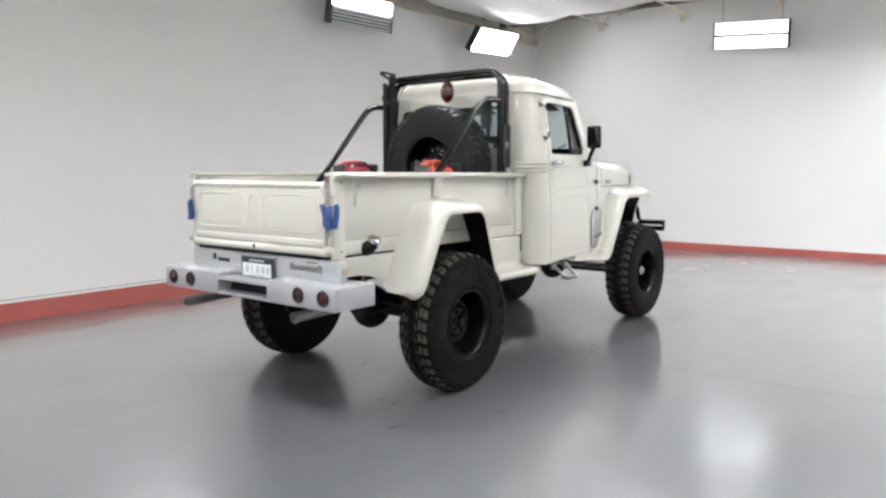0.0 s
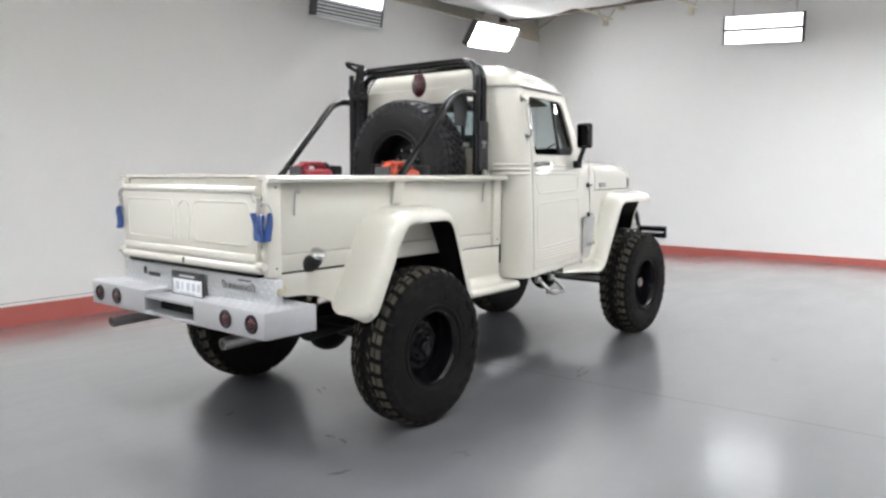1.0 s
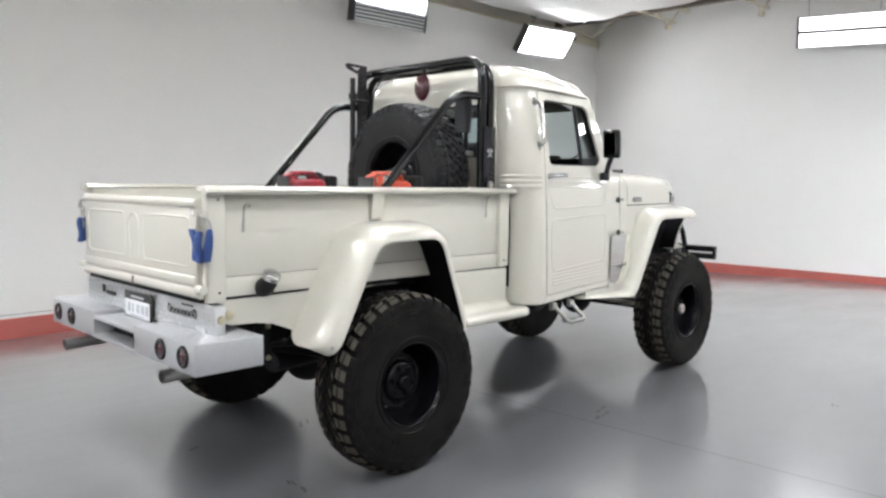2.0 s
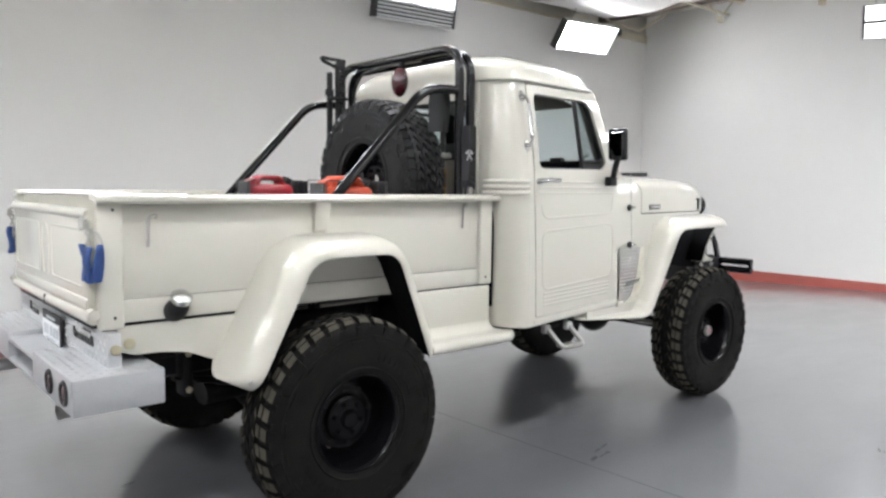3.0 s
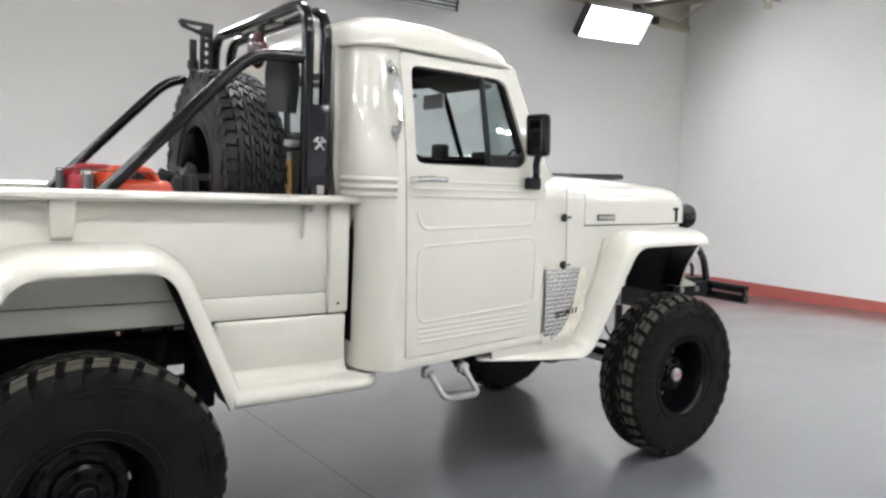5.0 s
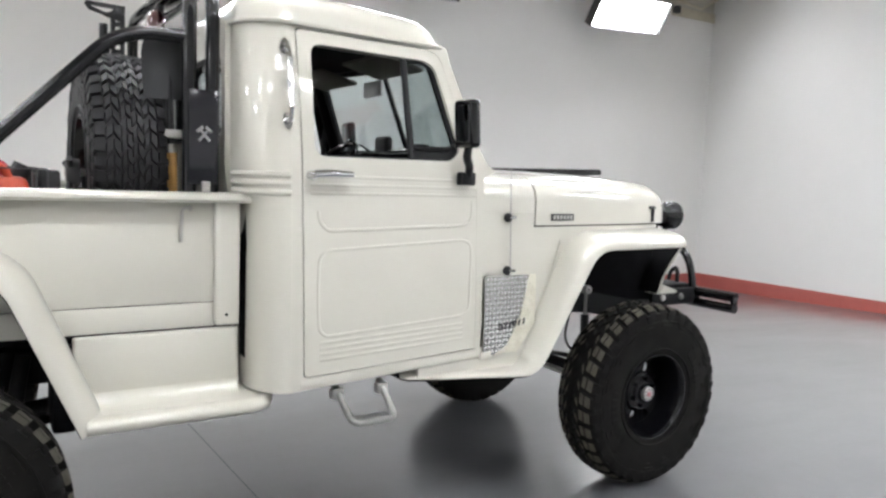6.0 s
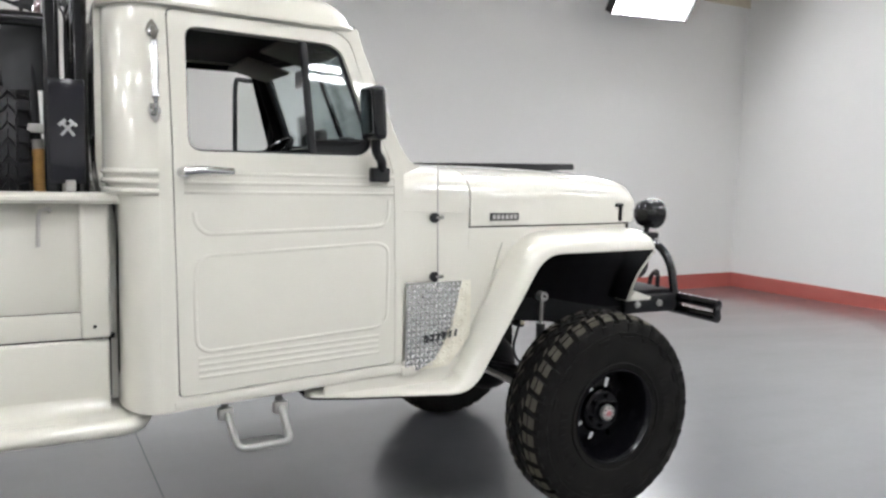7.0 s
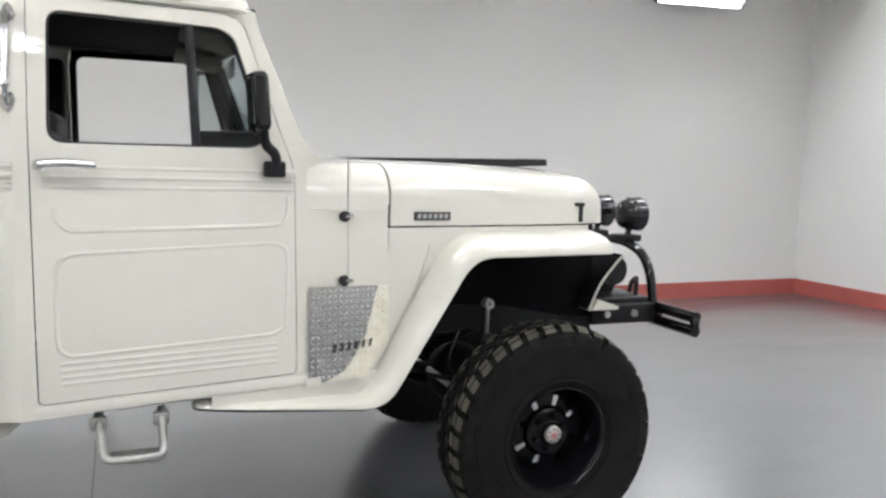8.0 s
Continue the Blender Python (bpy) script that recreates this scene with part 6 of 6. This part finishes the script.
# ---- roll bar ----
rb = part("roll_bar", T([(0.872, -0.56, 0.98), (0.872, -0.56, 2.168), (0.872, 0.56, 2.168), (0.872, 0.56, 0.98)], 0.0245, 16, bend=0.13), BLACK_PAINT, truck, "glossy black tube roll bar")
part("front_hoop", T([(0.982 - 0.03, -0.555, 0.98), (0.982 - 0.03, -0.555, 2.150), (0.952, 0.555, 2.150), (0.952, 0.555, 0.98)], 0.0245, 16, bend=0.13), BLACK_PAINT, rb)
for s in (R_, L_):
    part("brace", T([(0.872, s * 0.555, 1.948), (0.65, s * 0.555, 1.944), (-0.27, s * 0.545, 0.985)], 0.0235, 14, bend=0.14), BLACK_PAINT, rb)
    part("foot_plate", B(-0.33, -0.21, s * 0.545 - 0.05, s * 0.545 + 0.05, 0.972, 0.984, 0.003), BLACK_PAINT, rb)
    gpl = part("guard_plate", B(0.862, 0.985 - 0.02, s * 0.59 - 0.004, s * 0.59 + 0.004, 1.44, 1.77, 0.003), NAVY, rb, "dark glossy guard plate with a bright crossed-tools cut-out")
    for tilt in (40, -40):
        bm = bmesh.new()
        box(bm, -0.0045, 0.0045, -0.002, 0.002, -0.029, 0.026, 0.001, 1, pose(0.915, s * 0.5955, 1.615, 0, tilt, 0))
        box(bm, -0.014, 0.014, -0.002, 0.002, 0.018, 0.029, 0.001, 1, pose(0.915, s * 0.5957, 1.615, 0, tilt, 0))
        part("emblem_bar", bm, GREY_PLASTIC, gpl, "bright crossed-tool shape")
for s in (R_, L_):
    part("rail_clip", B(0.905, 0.935, min(s * 0.585, s * 0.606), max(s * 0.585, s * 0.606), 1.416, 1.452, 0.004), STEEL, rb, "bright steel clip")
part("cross_plate", B(0.86, 0.965, -0.20, 0.24, 2.140, 2.148, 0.003), BLACK_PAINT, rb)
wl = part("warning_lamp", LA([(0, -0.040), (0.03, -0.036), (0.052, -0.020), (0.061, 0.0), (0.057, 0.014), (0.04, 0.030), (0, 0.036)], 28,
                          pose(0.855, -0.075, 2.035, 0, 0, -90) @ Matrix.Diagonal((1, 1, 1.38, 1)), close=False), RED_LENS, rb, "dark red glass lamp under the roll bar")
part("lamp_stem", T([(0.872, -0.07, 2.150), (0.872, -0.07, 2.09)], 0.016, 10), BLACK_SATIN, wl)
part("lamp_wire", T([(0.90, -0.06, 2.15), (0.90, 0.15, 2.135), (0.93, 0.40, 2.14), (0.94, 0.50, 2.05), (0.94, 0.52, 1.80)], 0.005, 6, bend=0.06), BLACK_SATIN, rb)

# ---- things in the bed ----
spare = new("spare_wheel", M_RIM)
spare.parent = truck
spare["label"] = "black spare wheel with a mud tyre standing upright in the bed"
spare.matrix_basis = pose(0.690, -0.110, 1.474, 0, 0, -90) @ Matrix.Diagonal((1.015, 0.99, 1.015, 1))
wheel_centre(spare)
M_STYRE = M_TYRE.copy()
M_STYRE.materials.clear()
M_STYRE.materials.append(SPARE_RUBBER)
M_STREAD = to_mesh("spare_tread", spare_tread_mesh(), SPARE_RUBBER)
for n_, me, lab in (("tyre", M_STYRE, "black mud-terrain tyre"), ("tread", M_STREAD, "chunky tread")):
    o = new(n_, me)
    o.parent = spare
    o["label"] = lab
    if n_ == "tread":
        o["kind"] = "stuff"
SY, SZ = -0.105, 1.465
mount = part("wheel_mount", B(0.735, 0.775, SY - 0.045, SY + 0.045, 0.984, 1.52, 0.008), BLACK_SATIN, truck, "black steel spare wheel mount")
part("stud", T([(0.76, SY, SZ), (0.52, SY, SZ)], 0.014, 12), STEEL, mount)
bm = LA([(0, 0.03), (0.035, 0.025), (0.05, 0.0), (0.05, -0.02), (0, -0.02)], 20, pose(0.55, SY, SZ, 0, 0, 90), close=False)
part("clamp_disc", bm, SHOVEL, mount, "dark steel clamp disc")
for a in (0.4, 2.5, 4.6):
    part("wing", T([(0.545, SY, SZ), (0.53, SY + 0.085 * math.cos(a), SZ + 0.085 * math.sin(a))], 0.012, 8), SHOVEL, mount)


def fuel_can(x, y, colour, label, dz=0.0):
    c = thing("fuel_can", label, "fuel can", "fuel cans in the bed")
    c.matrix_basis = BODY
    body = bmesh.new()
    c.matrix_basis = BODY @ pose(0, 0, dz)
    box(body, x + 0.02, x + 0.28, y - 0.072, y + 0.072, 1.125, 1.475, 0.035, 4)
    part("body", body, colour, c)
    hb = bmesh.new()
    for dy in (-0.04, 0.0, 0.04):
        tube(hb, [(x + 0.06, y + dy, 1.465), (x + 0.075, y + dy, 1.512), (x + 0.20, y + dy, 1.512), (x + 0.225, y + dy, 1.465)], 0.013, 10, bend=0.03)
    part("handle", hb, colour, c)
    part("spout_cap", T([(x + 0.245, y, 1.46), (x + 0.268, y, 1.51)], 0.028, 14), BLACK_SATIN, c, "black spout cap")
    part("spout_neck", T([(x + 0.05, y, 1.45), (x + 0.03, y, 1.50)], 0.03, 14), colour, c)
    tr = thing("can_holder", "grey and black metal fuel can holder", "can holder", "fuel can holders")
    tr.matrix_basis = BODY
    part("end_plate", B(x - 0.008, x + 0.006, y - 0.06, y + 0.06, 1.10, 1.49 + dz, 0.004), SHOVEL, tr, "dark grey end plate")
    part("front_plate", B(x + 0.292, x + 0.304, y - 0.075, y + 0.075, 1.10, 1.46, 0.004), BLACK_SATIN, tr, "black end plate")
    part("black_box", B(x + 0.310, x + 0.37, y - 0.06, y + 0.06, 1.10, 1.475, 0.012), BLACK_SATIN, tr)
    part("tray", B(x - 0.008, x + 0.40, y - 0.085, y + 0.085, 1.088, 1.10, 0.003), BLACK_SATIN, tr)
    part("strap", B(x - 0.004, x + 0.30, y + 0.070, y + 0.080, 1.30, 1.34, 0.003), GREY_PLASTIC, tr)
    for dy in (-0.085, 0.085):
        part("wire_rail", T([(x - 0.004, y + dy, 1.10), (x - 0.004, y + dy, 1.478), (x + 0.33, y + dy, 1.474), (x + 0.33, y + dy, 1.10)], 0.0028, 6, bend=0.012), SHOVEL, tr, "thin dark wire rail")
    for dx in (0.03, 0.34):
        part("leg", B(x + dx, x + dx + 0.03, y - 0.03, y + 0.03, 0.984, 1.09, 0.004), BLACK_SATIN, tr)
    return c


fuel_can(0.13, 0.385, RED_CAN, "red plastic fuel can in a metal holder", -0.02)
fuel_can(0.105, -0.435, ORANGE_CAN, "orange plastic fuel can in a metal holder", -0.025)

jack = thing("farm_jack", "tall black farm jack strapped to the roll bar", "farm jack")
jack.matrix_basis = BODY
bm = bmesh.new()
for s_ in (-1, 1):
    box(bm, 0.79 + s_ * 0.020 - 0.008, 0.79 + s_ * 0.020 + 0.008, 0.42, 0.455, 0.984, 2.17, 0.002, 1)
for k in range(30):
    z = 1.0 + k * 0.04
    box(bm, 0.776, 0.804, 0.42, 0.455, z, z + 0.017, 0.002, 1)
part("rack", bm, BLACK_SATIN, jack)
bm = bmesh.new()
side_of = lambda u, v, d: (u, 0.422 + d, v)
prism(bm, [(0.652, 2.202), (0.660, 2.216), (0.820, 2.210), (0.820, 2.195), (0.665, 2.200)], side_of, 0.03, 0.002)
prism(bm, [(0.656, 2.204), (0.672, 2.180), (0.745, 2.160), (0.745, 2.172), (0.684, 2.190), (0.672, 2.202)], side_of, 0.03, 0.002)
prism(bm, [(0.735, 2.160), (0.815, 2.140), (0.820, 2.200), (0.775, 2.202), (0.765, 2.180), (0.735, 2.172)], side_of, 0.03, 0.002)
part("top_clamp", bm, BLACK_SATIN, jack)
part("handle", T([(0.735, 0.47, 1.35), (0.735, 0.47, 2.13)], 0.018, 12), BLACK_SATIN, jack)
part("runner", B(0.720, 0.83, 0.410, 0.485, 1.965, 1.985, 0.005), BLACK_SATIN, jack)
part("collar", T([(0.735, 0.47, 1.99), (0.735, 0.47, 2.03)], 0.027, 12), BLACK_SATIN, jack)
part("foot", B(0.72, 0.86, 0.37, 0.50, 0.984, 1.005, 0.004), BLACK_SATIN, jack)

spade = thing("spade", "grey spade hung blade up with a wooden handle", "spade")
spade.matrix_basis = BODY
bm = bmesh.new()
secs = []
for k in range(9):
    f = k / 8
    z = 1.735 + 0.235 * f
    w = 0.062 + 0.012 * math.sin(f * math.pi * 0.8) if f < 0.75 else 0.072 * math.sqrt(max(0.02, 1 - ((f - 0.7) / 0.34) ** 2))
    secs.append([(0.80 + w * u, -0.50 + 0.018 * (u * u) - 0.01 * f, z) for u in (-1, -0.6, -0.2, 0.2, 0.6, 1)])
loft(bm, secs)
thicken(bm, 0.004)
part("blade", bm, SHOVEL, spade)
part("shaft", T([(0.815, -0.49, 1.86), (0.83, -0.485, 1.53)], 0.013, 10), BLACK_SATIN, spade, "black steel shaft")
part("socket", T([(0.826, -0.487, 1.58), (0.829, -0.485, 1.55)], 0.020, 10), STEEL, spade)
part("handle", T([(0.829, -0.485, 1.55), (0.84, -0.485, 0.984)], 0.0185, 12), WOOD, spade, "varnished wooden handle")
part("clip", B(0.80, 0.87, -0.51, -0.46, 1.60, 1.63, 0.006), STEEL, spade, "steel clip")
